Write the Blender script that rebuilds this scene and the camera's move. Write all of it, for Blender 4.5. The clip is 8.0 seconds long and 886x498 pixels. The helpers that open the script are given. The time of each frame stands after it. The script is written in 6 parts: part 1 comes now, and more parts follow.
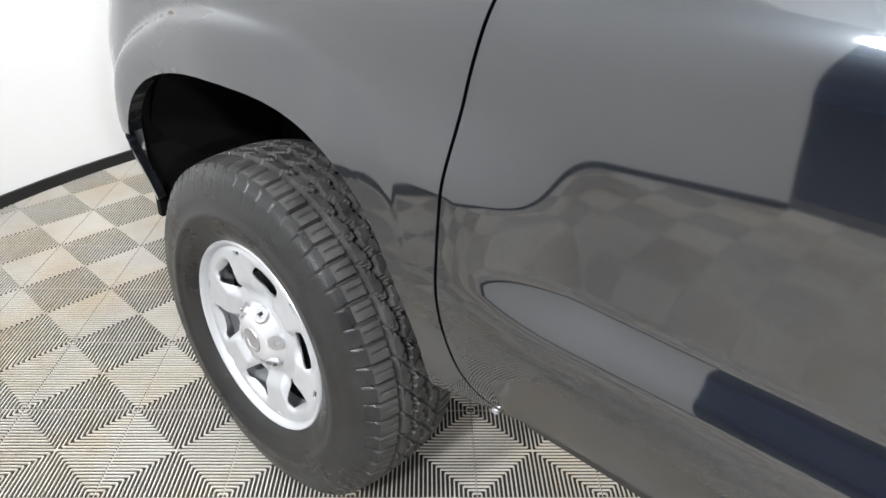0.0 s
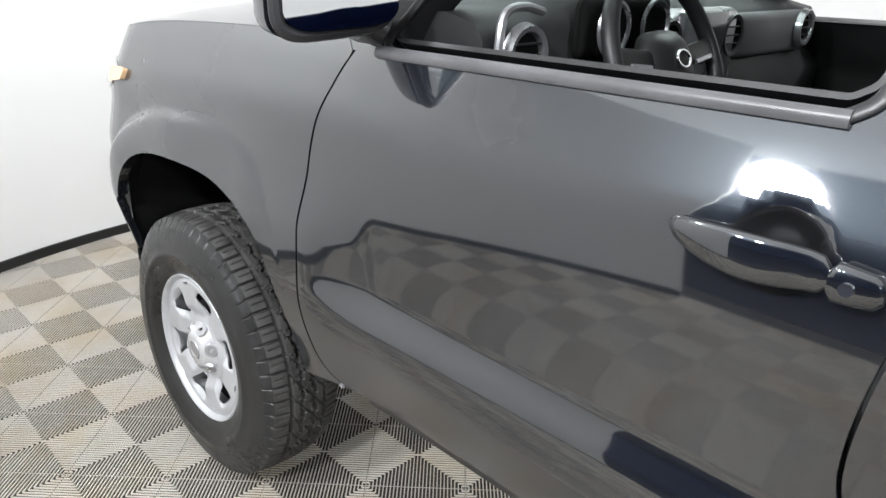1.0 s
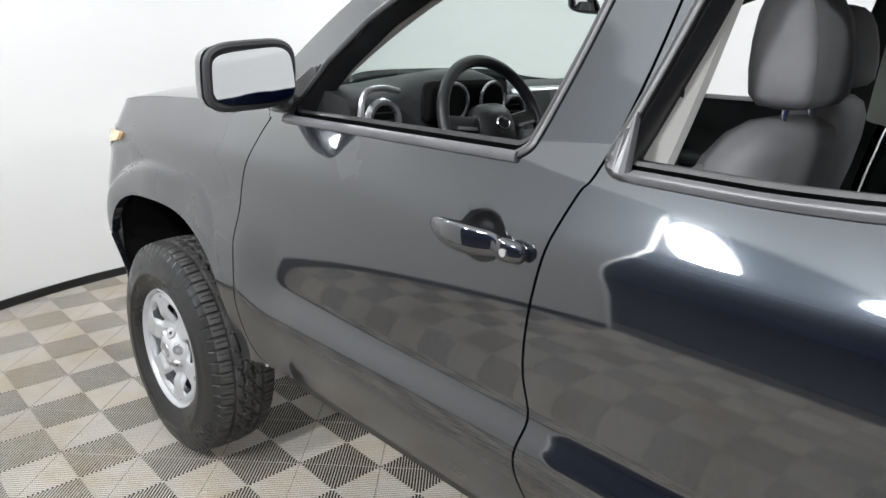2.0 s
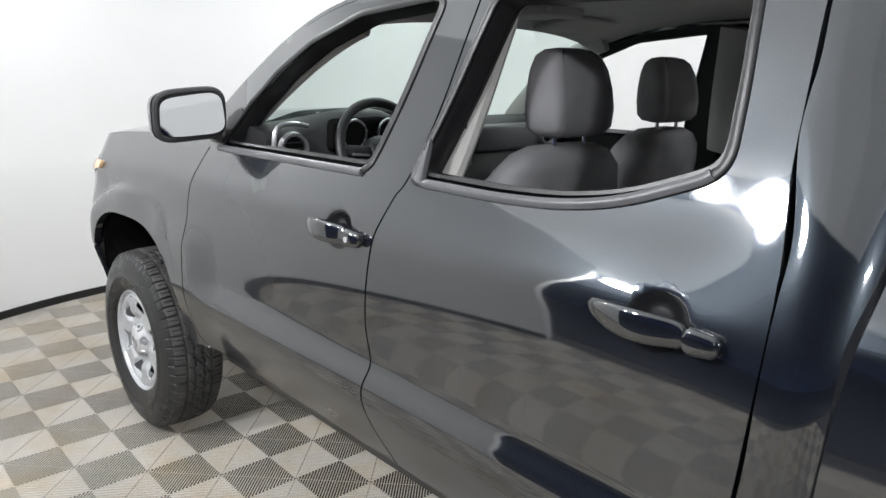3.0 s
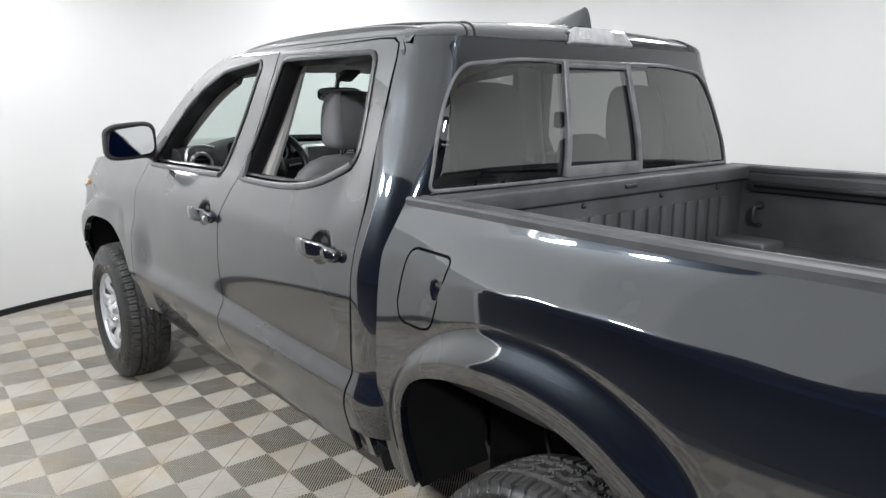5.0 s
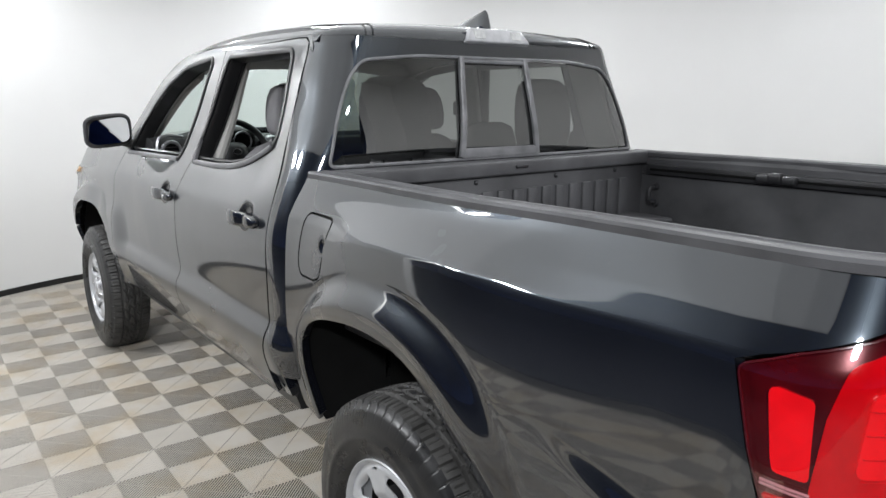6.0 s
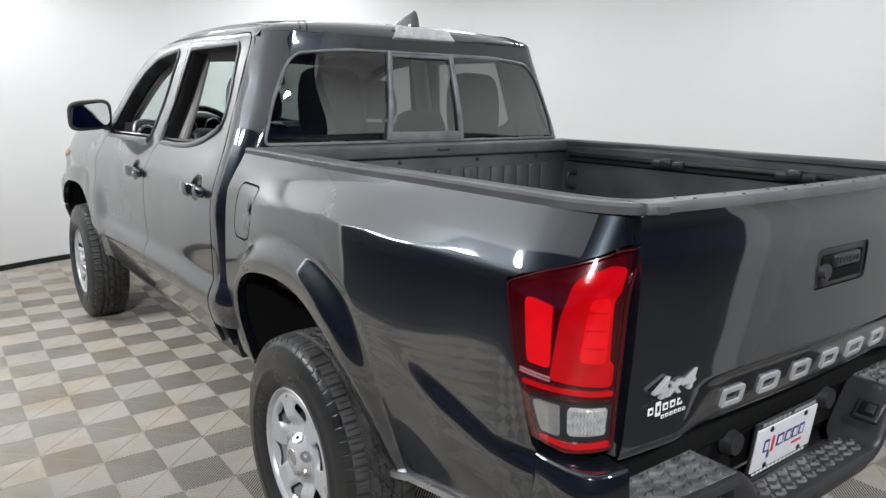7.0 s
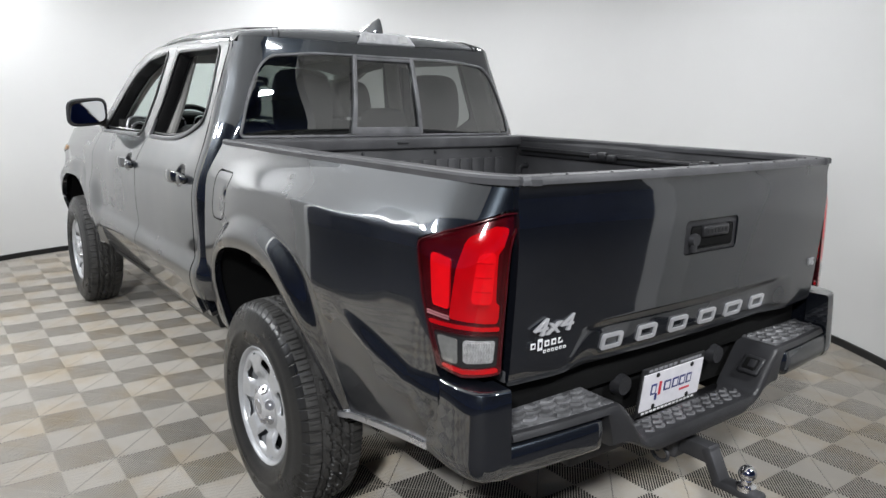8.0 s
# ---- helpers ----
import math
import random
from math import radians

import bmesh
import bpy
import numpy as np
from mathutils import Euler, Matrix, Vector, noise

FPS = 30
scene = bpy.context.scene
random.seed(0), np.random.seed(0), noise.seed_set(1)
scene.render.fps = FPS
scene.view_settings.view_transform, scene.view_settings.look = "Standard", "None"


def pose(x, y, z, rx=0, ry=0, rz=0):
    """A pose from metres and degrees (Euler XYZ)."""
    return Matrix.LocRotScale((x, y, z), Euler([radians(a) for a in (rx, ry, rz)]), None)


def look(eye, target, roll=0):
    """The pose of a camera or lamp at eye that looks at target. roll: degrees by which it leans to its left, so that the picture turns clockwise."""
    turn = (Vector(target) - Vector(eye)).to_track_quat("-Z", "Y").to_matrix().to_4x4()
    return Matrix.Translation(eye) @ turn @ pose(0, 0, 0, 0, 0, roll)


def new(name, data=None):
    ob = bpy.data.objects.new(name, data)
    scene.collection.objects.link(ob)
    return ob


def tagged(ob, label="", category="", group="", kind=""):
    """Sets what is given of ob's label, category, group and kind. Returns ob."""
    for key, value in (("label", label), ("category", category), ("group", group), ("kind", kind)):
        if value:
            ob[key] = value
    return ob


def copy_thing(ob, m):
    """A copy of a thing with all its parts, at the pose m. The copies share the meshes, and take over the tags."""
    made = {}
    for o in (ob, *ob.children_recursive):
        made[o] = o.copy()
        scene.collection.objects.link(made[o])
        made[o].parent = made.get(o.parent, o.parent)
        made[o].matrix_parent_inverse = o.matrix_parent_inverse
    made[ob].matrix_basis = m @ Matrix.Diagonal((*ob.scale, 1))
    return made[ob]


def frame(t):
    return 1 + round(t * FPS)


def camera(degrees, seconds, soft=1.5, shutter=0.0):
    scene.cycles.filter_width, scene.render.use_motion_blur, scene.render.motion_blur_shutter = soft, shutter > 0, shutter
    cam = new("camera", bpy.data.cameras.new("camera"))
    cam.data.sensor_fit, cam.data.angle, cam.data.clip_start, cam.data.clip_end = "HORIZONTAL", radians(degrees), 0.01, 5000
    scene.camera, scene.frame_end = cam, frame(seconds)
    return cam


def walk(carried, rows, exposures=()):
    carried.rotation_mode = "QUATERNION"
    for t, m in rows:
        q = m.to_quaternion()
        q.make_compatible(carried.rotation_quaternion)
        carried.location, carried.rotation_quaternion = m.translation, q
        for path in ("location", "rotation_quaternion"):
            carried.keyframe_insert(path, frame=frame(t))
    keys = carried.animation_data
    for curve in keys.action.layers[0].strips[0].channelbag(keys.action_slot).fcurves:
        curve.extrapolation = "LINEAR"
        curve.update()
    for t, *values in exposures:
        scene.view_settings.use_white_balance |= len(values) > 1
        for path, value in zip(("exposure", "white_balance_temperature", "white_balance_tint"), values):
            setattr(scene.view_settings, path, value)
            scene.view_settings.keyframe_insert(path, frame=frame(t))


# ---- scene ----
from mathutils import geometry

cam = camera(63.6, 8.0)
PATH = [
    (0, (1.081, -1.542, 1.263), (-0.095, -0.256, 0.281), 1.4),
    (0.5, (1.38, -1.655, 1.343), (0.142, -0.342, 0.48), 2.0),
    (1, (1.668, -1.676, 1.386), (0.37, -0.353, 0.634), 2.0),
    (1.2, (1.797, -1.691, 1.392), (0.479, -0.365, 0.681), 1.6),
    (2.3, (2.459, -1.848, 1.477), (1.073, -0.517, 0.924), 1.7),
    (2.5, (2.583, -1.849, 1.486), (1.186, -0.524, 0.946), 1.6),
    (3, (2.894, -1.901, 1.496), (1.478, -0.575, 1.009), 1.4),
    (3.5, (3.203, -1.958, 1.5), (1.767, -0.647, 1.033), 0.9),
    (4, (3.513, -1.899, 1.506), (2.047, -0.612, 1.068), 0.5),
    (4.5, (3.828, -1.891, 1.519), (2.329, -0.635, 1.1), -0.0),
    (5, (4.127, -1.887, 1.522), (2.605, -0.656, 1.113), -0.1),
    (5.2, (4.241, -1.892, 1.514), (2.718, -0.659, 1.116), -0.4),
    (6.3, (4.786, -1.796, 1.481), (3.222, -0.62, 1.068), 0.2),
    (6.5, (4.888, -1.801, 1.472), (3.321, -0.629, 1.06), 0.4),
    (7, (5.116, -1.777, 1.455), (3.551, -0.602, 1.044), 0.8),
    (7.5, (5.336, -1.76, 1.441), (3.771, -0.585, 1.031), 1.0),
    (8, (5.505, -1.838, 1.438), (3.94, -0.66, 1.036), 1.1),
]
walk(cam, [(t, look(eye, target, roll)) for t, eye, target, roll in PATH],
     exposures=[(0.0, 0.60), (1.2, 0.30), (2.5, 0.10), (4.0, 0.03), (5.5, -0.05), (8.0, -0.17)])

# ---- world and lights ----
world = bpy.data.worlds.new("world")
scene.world = world
world.use_nodes = True
world.node_tree.nodes["Background"].inputs["Color"].default_value = (0.4, 0.55, 1.0, 1)
world.node_tree.nodes["Background"].inputs["Strength"].default_value = 0.03


def area_lamp(name, m, size_x, size_y, watts, colour, shape="RECTANGLE"):
    data = bpy.data.lights.new(name, "AREA")
    data.shape, data.size, data.size_y = shape, size_x, size_y
    data.energy, data.color = watts, colour
    ob = new(name, data)
    ob.matrix_world = m
    return ob


# the booth is lit by a soft luminous ceiling; the hall behind by round high-bay lamps
area_lamp("booth_light", pose(0.25, -0.70, 2.785), 3.0, 4.8, 48, (0.94, 0.975, 1.0))
for i, watts in enumerate((9.7, 8.1, 6.7, 5.5)):  # the panels grow weaker towards the tailgate
    area_lamp("booth_light", pose(2.125 + 0.75 * i, -0.70, 2.785), 0.75, 4.8, watts, (0.94, 0.975, 1.0))
LAMPS = [(0.45, -3.36, 2.78), (1.50, -3.36, 2.78), (6.72, 0.76, 3.3), (6.60, -3.40, 3.0)]
# the four under the booth ceiling are added fill for walls and floor
FILL_LAMPS = [(-0.9, 1.1, 2.77), (0.8, 1.75, 2.77), (2.6, 1.85, 2.77), (-1.15, -1.25, 2.77)]
WATTS = {(0.45, -3.36): 84, (1.50, -3.36): 84, (6.72, 0.76): 150, (6.60, -3.40): 320, (-0.9, 1.1): 9, (0.8, 1.75): 9, (2.6, 1.85): 14, (-1.15, -1.25): 18}
LAMP_R = 0.19


for lx, ly, lz in LAMPS + FILL_LAMPS:
    area_lamp("lamp_light", pose(lx, ly, lz - 0.012), 2 * LAMP_R, 2 * LAMP_R, WATTS[(lx, ly)], (0.95, 0.975, 1.0), "DISK")

# ---- materials ----


def principled(name, colour, rough=0.5, metal=0.0, spread=0.08, scale=6.0, fine=0.0, fine_scale=300.0,
               rough_spread=0.08, coat=0.0, coat_rough=0.03, spec=0.5, emit=None, power=0.0, ior=1.5, coat_ior=1.5):
    """A surface with large soft variation, fine relief and uneven gloss."""
    m = bpy.data.materials.new(name)
    m.use_nodes = True
    nt = m.node_tree
    b = nt.nodes["Principled BSDF"]
    b.inputs["Metallic"].default_value = metal
    b.inputs["Coat Weight"].default_value = coat
    b.inputs["Coat Roughness"].default_value = coat_rough
    b.inputs["Specular IOR Level"].default_value = spec
    b.inputs["Coat IOR"].default_value = coat_ior
    b.inputs["IOR"].default_value = ior
    co = nt.nodes.new("ShaderNodeTexCoord")
    big = nt.nodes.new("ShaderNodeTexNoise")
    big.inputs["Scale"].default_value = scale
    big.inputs["Detail"].default_value = 5
    nt.links.new(co.outputs["Object"], big.inputs["Vector"])
    ramp = nt.nodes.new("ShaderNodeMapRange")
    ramp.inputs["From Min"].default_value, ramp.inputs["From Max"].default_value = 0.3, 0.7
    ramp.inputs["To Min"].default_value, ramp.inputs["To Max"].default_value = 1 - spread, 1 + spread
    nt.links.new(big.outputs["Fac"], ramp.inputs["Value"])
    mul = nt.nodes.new("ShaderNodeVectorMath")
    mul.operation = "SCALE"
    mul.inputs[0].default_value = colour[:3]
    nt.links.new(ramp.outputs["Result"], mul.inputs["Scale"])
    nt.links.new(mul.outputs["Vector"], b.inputs["Base Color"])
    rr = nt.nodes.new("ShaderNodeMapRange")
    rr.inputs["From Min"].default_value, rr.inputs["From Max"].default_value = 0.3, 0.7
    rr.inputs["To Min"].default_value = max(0.0, rough * (1 - rough_spread))
    rr.inputs["To Max"].default_value = min(1.0, rough * (1 + rough_spread))
    nt.links.new(big.outputs["Fac"], rr.inputs["Value"])
    nt.links.new(rr.outputs["Result"], b.inputs["Roughness"])
    if fine:
        grain = nt.nodes.new("ShaderNodeTexNoise")
        grain.inputs["Scale"].default_value = fine_scale
        grain.inputs["Detail"].default_value = 3
        nt.links.new(co.outputs["Object"], grain.inputs["Vector"])
        bump = nt.nodes.new("ShaderNodeBump")
        bump.inputs["Strength"].default_value = fine
        bump.inputs["Distance"].default_value = 0.002
        nt.links.new(grain.outputs["Fac"], bump.inputs["Height"])
        nt.links.new(bump.outputs["Normal"], b.inputs["Normal"])
    if emit:
        b.inputs["Emission Color"].default_value = (*emit, 1)
        b.inputs["Emission Strength"].default_value = power
    return m


def pane(name, tint, gloss=1.0, ior=1.5):
    """Thin glass: light passes tinted, and the surface mirrors by its angle."""
    m = bpy.data.materials.new(name)
    m.use_nodes = True
    nt = m.node_tree
    nt.nodes.remove(nt.nodes["Principled BSDF"])
    clear = nt.nodes.new("ShaderNodeBsdfTransparent")
    clear.inputs["Color"].default_value = (*tint, 1)
    mirror = nt.nodes.new("ShaderNodeBsdfGlossy")
    mirror.inputs["Roughness"].default_value = 0.01
    mirror.inputs["Color"].default_value = (gloss, gloss, gloss, 1)
    face = nt.nodes.new("ShaderNodeLayerWeight")
    face.inputs["Blend"].default_value = 0.5
    steep = nt.nodes.new("ShaderNodeMath")
    steep.operation = "POWER"
    steep.inputs[1].default_value = 5
    nt.links.new(face.outputs["Facing"], steep.inputs[0])
    f0 = 2 * ((ior - 1) / (ior + 1)) ** 2
    scale = nt.nodes.new("ShaderNodeMath")
    scale.operation = "MULTIPLY_ADD"
    scale.inputs[1].default_value, scale.inputs[2].default_value = 1 - f0, f0
    nt.links.new(steep.outputs["Value"], scale.inputs[0])
    mix = nt.nodes.new("ShaderNodeMixShader")
    nt.links.new(scale.outputs["Value"], mix.inputs["Fac"])
    nt.links.new(clear.outputs["BSDF"], mix.inputs[1])
    nt.links.new(mirror.outputs["BSDF"], mix.inputs[2])
    nt.links.new(mix.outputs["Shader"], nt.nodes["Material Output"].inputs["Surface"])
    return m


def wall_paint(name, colour):
    """Matt white paint with faint roller texture, scuffs and broad unevenness."""
    m = principled(name, colour, 0.72, spread=0.025, scale=0.9, fine=0.06, fine_scale=160, spec=0.25)
    return m


PAINT = principled("black_car_paint", (0.0065, 0.0075, 0.011), 0.30, spread=0.15, scale=3, spec=0.25,
                   coat=1.0, coat_rough=0.042, rough_spread=0.1, coat_ior=2.06)
PAINT.node_tree.nodes["Principled BSDF"].inputs["Specular Tint"].default_value = (0.72, 0.86, 1.0, 1)
PLASTIC = principled("black_grained_plastic", (0.027, 0.027, 0.0295), 0.36, fine=0.25, fine_scale=500, spread=0.2, scale=9)
LINER = principled("bed_liner_composite", (0.080, 0.080, 0.085), 0.42, fine=0.35, fine_scale=350, spread=0.3, scale=5)
RAIL_CAP = principled("grey_black_rail_cap", (0.098, 0.098, 0.104), 0.42, fine=0.4, fine_scale=420, spread=0.3, scale=7)
RUBBER = principled("tyre_rubber", (0.017, 0.017, 0.0175), 0.34, fine=0.3, fine_scale=260, spread=0.35, scale=14, rough_spread=0.35)
TREAD = principled("tread_rubber", (0.050, 0.0485, 0.047), 0.52, fine=0.3, fine_scale=260, spread=0.4, scale=18, rough_spread=0.2)
SEAL = principled("black_rubber_seal", (0.018, 0.018, 0.019), 0.32, spread=0.15, scale=12)
DARK = principled("well_and_shade_black", (0.006, 0.006, 0.006), 0.85, fine=0.4, fine_scale=90, spread=0.3, spec=0.15)
SILVER = principled("silver_wheel_paint", (0.50, 0.51, 0.53), 0.3, metal=0.25, spread=0.06, scale=20, coat=0.5, coat_rough=0.12)
BADGE = principled("bright_badge", (0.62, 0.62, 0.64), 0.22, metal=0.35, spread=0.05, coat=0.6)
CHROME = principled("chrome", (0.82, 0.82, 0.84), 0.09, metal=1.0, spread=0.03)
SATIN = principled("satin_silver_trim", (0.55, 0.55, 0.57), 0.28, metal=0.8, spread=0.05)
STEEL = principled("dark_steel", (0.07, 0.07, 0.075), 0.5, metal=0.6, fine=0.3, fine_scale=120, spread=0.3)
FABRIC = principled("grey_seat_fabric", (0.21, 0.207, 0.215), 0.85, fine=0.5, fine_scale=700, spread=0.12, scale=10, spec=0.25)
FABRIC_L = principled("pale_seat_fabric", (0.33, 0.323, 0.333), 0.85, fine=0.5, fine_scale=700, spread=0.12, scale=10, spec=0.25)
DASH = principled("soft_dash_plastic", (0.015, 0.015, 0.016), 0.6, fine=0.3, fine_scale=420, spread=0.15)
TRIM = principled("grey_interior_trim", (0.46, 0.45, 0.43), 0.7, fine=0.25, fine_scale=350, spread=0.06)
HEADLINER = principled("headliner_cloth", (0.62, 0.615, 0.60), 0.9, fine=0.4, fine_scale=500, spread=0.05)
BELT = principled("satin_belt_strip", (0.11, 0.11, 0.117), 0.3, spread=0.15, scale=14, fine=0.1, fine_scale=400)
LEATHER = principled("black_wheel_leather", (0.02, 0.02, 0.021), 0.4, fine=0.3, fine_scale=300, spread=0.1)
SCREEN = principled("dark_screen", (0.12, 0.125, 0.13), 0.12, spread=0.03)
MIRROR = principled("mirror_glass", (0.85, 0.86, 0.87), 0.015, metal=1.0, spread=0.01)
GLASS = pane("clear_pane", (0.80, 0.90, 0.86))
RED_LENS = pane("red_lamp_lens", (0.93, 0.42, 0.44), ior=1.58)
CLEAR_PANE = pane("clear_lamp_lens_pane", (0.95, 0.95, 0.95), ior=1.55)
PRIVACY = pane("smoked_pane", (0.20, 0.215, 0.205), ior=1.95)
RED_DEEP = principled("deep_red_housing", (0.065, 0.003, 0.007), 0.25, spread=0.2, scale=20, coat=1.0, coat_rough=0.02)
RED = principled("bright_red_reflector", (0.62, 0.004, 0.012), 0.16, spread=0.08, scale=30, coat=1.0, coat_rough=0.02, fine=0.1, fine_scale=220)
RED_GUIDE = principled("red_guide", (0.92, 0.012, 0.024), 0.2, spread=0.1, scale=25, coat=1.0)
WINDOW_FRAME = principled("grey_window_frame", (0.20, 0.20, 0.21), 0.32, spread=0.25, scale=14, fine=0.15, fine_scale=300)
STEP_PLASTIC = principled("worn_step_plastic", (0.125, 0.125, 0.130), 0.27, fine=0.2, fine_scale=420, spread=0.45, scale=22, rough_spread=0.3)
CLEAR_LENS = principled("grey_reverse_lens", (0.23, 0.23, 0.22), 0.1, spread=0.2, scale=40, coat=1.0)
PRISM = principled("reverse_lamp_prisms", (0.72, 0.72, 0.72), 0.12, metal=0.5, spread=0.2, scale=80)
AMBER = principled("amber_marker", (0.84, 0.56, 0.33), 0.15, coat=1.0)
PLATE = principled("white_plate", (0.84, 0.82, 0.86), 0.35, spread=0.05, scale=30, coat=0.5)
SATIN_BLACK = principled("satin_black_bumper_paint", (0.008, 0.008, 0.009), 0.24, spread=0.2, scale=8, rough_spread=0.2)
NAVY = principled("navy_print", (0.02, 0.03, 0.16), 0.4)
CRIMSON = principled("red_print", (0.62, 0.03, 0.05), 0.4)
WHITE_PRINT = principled("white_print", (0.8, 0.8, 0.8), 0.4)
GREY_PRINT = principled("grey_print", (0.3, 0.3, 0.32), 0.4)
WALL = wall_paint("white_wall_paint", (0.79, 0.785, 0.775))
CEIL = wall_paint("white_ceiling_paint", (0.8, 0.8, 0.8))
BASE = principled("black_rubber_base", (0.012, 0.012, 0.012), 0.45, spread=0.3, scale=4)
UNDER = principled("dirty_concrete", (0.030, 0.0275, 0.025), 0.9, spread=0.4, scale=5, fine=0.5, fine_scale=90)
HALL = principled("dark_hall_paint", (0.072, 0.13, 0.41), 0.85, spread=0.3, scale=0.6)
HALL_FLOOR = principled("dark_sealed_floor", (0.012, 0.013, 0.018), 0.5, spread=0.3, scale=0.8, fine=0.2, fine_scale=60)
LAMP_GLOW = principled("lamp_diffuser", (0.9, 0.9, 0.9), 0.5, emit=(0.93, 0.96, 1.0), power=20.0)


def tile_plastic():
    """Grey-white ribbed floor plastic: every tile a little different, with dust and scuffs."""
    m = principled("ribbed_floor_plastic", (0.62, 0.58, 0.52), 0.40, spread=0.09, scale=2.2, fine=0.25, fine_scale=240)
    nt = m.node_tree
    b = nt.nodes["Principled BSDF"]
    info = nt.nodes.new("ShaderNodeObjectInfo")
    geo = nt.nodes.new("ShaderNodeNewGeometry")
    spots = nt.nodes.new("ShaderNodeTexNoise")
    spots.inputs["Scale"].default_value = 1.3
    spots.inputs["Detail"].default_value = 6
    nt.links.new(geo.outputs["Position"], spots.inputs["Vector"])
    stain = nt.nodes.new("ShaderNodeMapRange")
    stain.inputs["From Min"].default_value, stain.inputs["From Max"].default_value = 0.35, 0.62
    stain.inputs["To Min"].default_value, stain.inputs["To Max"].default_value = 0.84, 1.03
    nt.links.new(spots.outputs["Fac"], stain.inputs["Value"])
    each = nt.nodes.new("ShaderNodeMapRange")
    each.inputs["To Min"].default_value, each.inputs["To Max"].default_value = 0.94, 1.05
    nt.links.new(info.outputs["Random"], each.inputs["Value"])
    both = nt.nodes.new("ShaderNodeMath")
    both.operation = "MULTIPLY"
    nt.links.new(stain.outputs["Result"], both.inputs[0])
    nt.links.new(each.outputs["Result"], both.inputs[1])
    old = b.inputs["Base Color"].links[0].from_socket
    mul = nt.nodes.new("ShaderNodeVectorMath")
    mul.operation = "SCALE"
    nt.links.new(old, mul.inputs[0])
    nt.links.new(both.outputs["Value"], mul.inputs["Scale"])
    # brownish scuffed-in dirt in uneven patches
    dirt = nt.nodes.new("ShaderNodeTexNoise")
    dirt.inputs["Scale"].default_value = 2.7
    dirt.inputs["Detail"].default_value = 8
    dirt.inputs["Roughness"].default_value = 0.68
    nt.links.new(geo.outputs["Position"], dirt.inputs["Vector"])
    amount = nt.nodes.new("ShaderNodeMapRange")
    amount.inputs["From Min"].default_value, amount.inputs["From Max"].default_value = 0.47, 0.68
    amount.inputs["To Max"].default_value = 0.75
    nt.links.new(dirt.outputs["Fac"], amount.inputs["Value"])
    soil = nt.nodes.new("ShaderNodeMix")
    soil.data_type, soil.blend_type = "RGBA", "MULTIPLY"
    soil.inputs[7].default_value = (0.86, 0.74, 0.55, 1)
    nt.links.new(amount.outputs["Result"], soil.inputs[0])
    nt.links.new(mul.outputs["Vector"], soil.inputs[6])
    nt.links.new(soil.outputs[2], b.inputs["Base Color"])
    return m


TILE = tile_plastic()

# ---- mesh helpers ----


def finish(name, me, material, parent=None, label="", angle=None):
    me.materials.append(material)
    ob = new(name, me)
    if parent:
        ob.parent = parent
    if label:
        ob["label"] = label
    if angle:
        me.shade_smooth()
        me.set_sharp_from_angle(angle=radians(angle))
    return ob


def part(name, bm, material, parent=None, label="", angle=35):
    bmesh.ops.recalc_face_normals(bm, faces=bm.faces)
    me = bpy.data.meshes.new(name)
    bm.to_mesh(me)
    bm.free()
    return finish(name, me, material, parent, label, angle)


def raw(name, verts, faces, material, parent=None, label="", angle=35):
    me = bpy.data.meshes.new(name)
    me.from_pydata([tuple(v) for v in verts], [], faces)
    return finish(name, me, material, parent, label, angle)


def empty(name, m=None):
    ob = new(name)
    if m:
        ob.matrix_world = m
    return ob


def add_box(bm, size, centre, bevel=0.0, seg=2, m=None):
    got = bmesh.ops.create_cube(bm, size=1.0)
    vs = got["verts"]
    mat = Matrix.Translation(centre) @ (m or Matrix()) @ Matrix.Diagonal((*size, 1))
    bmesh.ops.transform(bm, matrix=mat, verts=vs)
    if bevel:
        es = list({e for v in vs for e in v.link_edges})
        bmesh.ops.bevel(bm, geom=es, offset=bevel, segments=seg, affect="EDGES", profile=0.5)
    return vs


def box(name, size, centre, material, parent=None, bevel=0.004, seg=2, label="", m=None):
    bm = bmesh.new()
    add_box(bm, size, centre, bevel, seg, m)
    return part(name, bm, material, parent, label)


def catmull(pts, n=6, closed=False):
    """A smooth line through points."""
    p = [Vector(q) for q in pts]
    out, k = [], len(p)
    for i in range(k if closed else k - 1):
        a = p[(i - 1) % k] if closed or i else p[i] * 2 - p[i + 1]
        b, c = p[i], p[(i + 1) % k]
        d = p[(i + 2) % k] if closed or i + 2 < k else c * 2 - b
        for s in range(n):
            t = s / n
            out.append(0.5 * (2 * b + (c - a) * t + (2 * a - 5 * b + 4 * c - d) * t * t + (3 * b - a - 3 * c + d) * t ** 3))
    if not closed:
        out.append(p[-1])
    return out


def rounded(pts, seg=5):
    """A closed outline from corners (u, v, radius)."""
    out, k = [], len(pts)
    for i in range(k):
        p, r = Vector(pts[i][:2]), pts[i][2]
        if r <= 0:
            out.append(p)
            continue
        a, b = Vector(pts[i - 1][:2]) - p, Vector(pts[(i + 1) % k][:2]) - p
        half = a.angle(b) / 2
        cut = min(r / max(math.tan(half), 1e-3), a.length * 0.49, b.length * 0.49)
        s, e = p + a.normalized() * cut, p + b.normalized() * cut
        for j in range(seg + 1):
            t = j / seg
            out.append(s * (1 - t) ** 2 + p * 2 * t * (1 - t) + e * t * t)
    return out


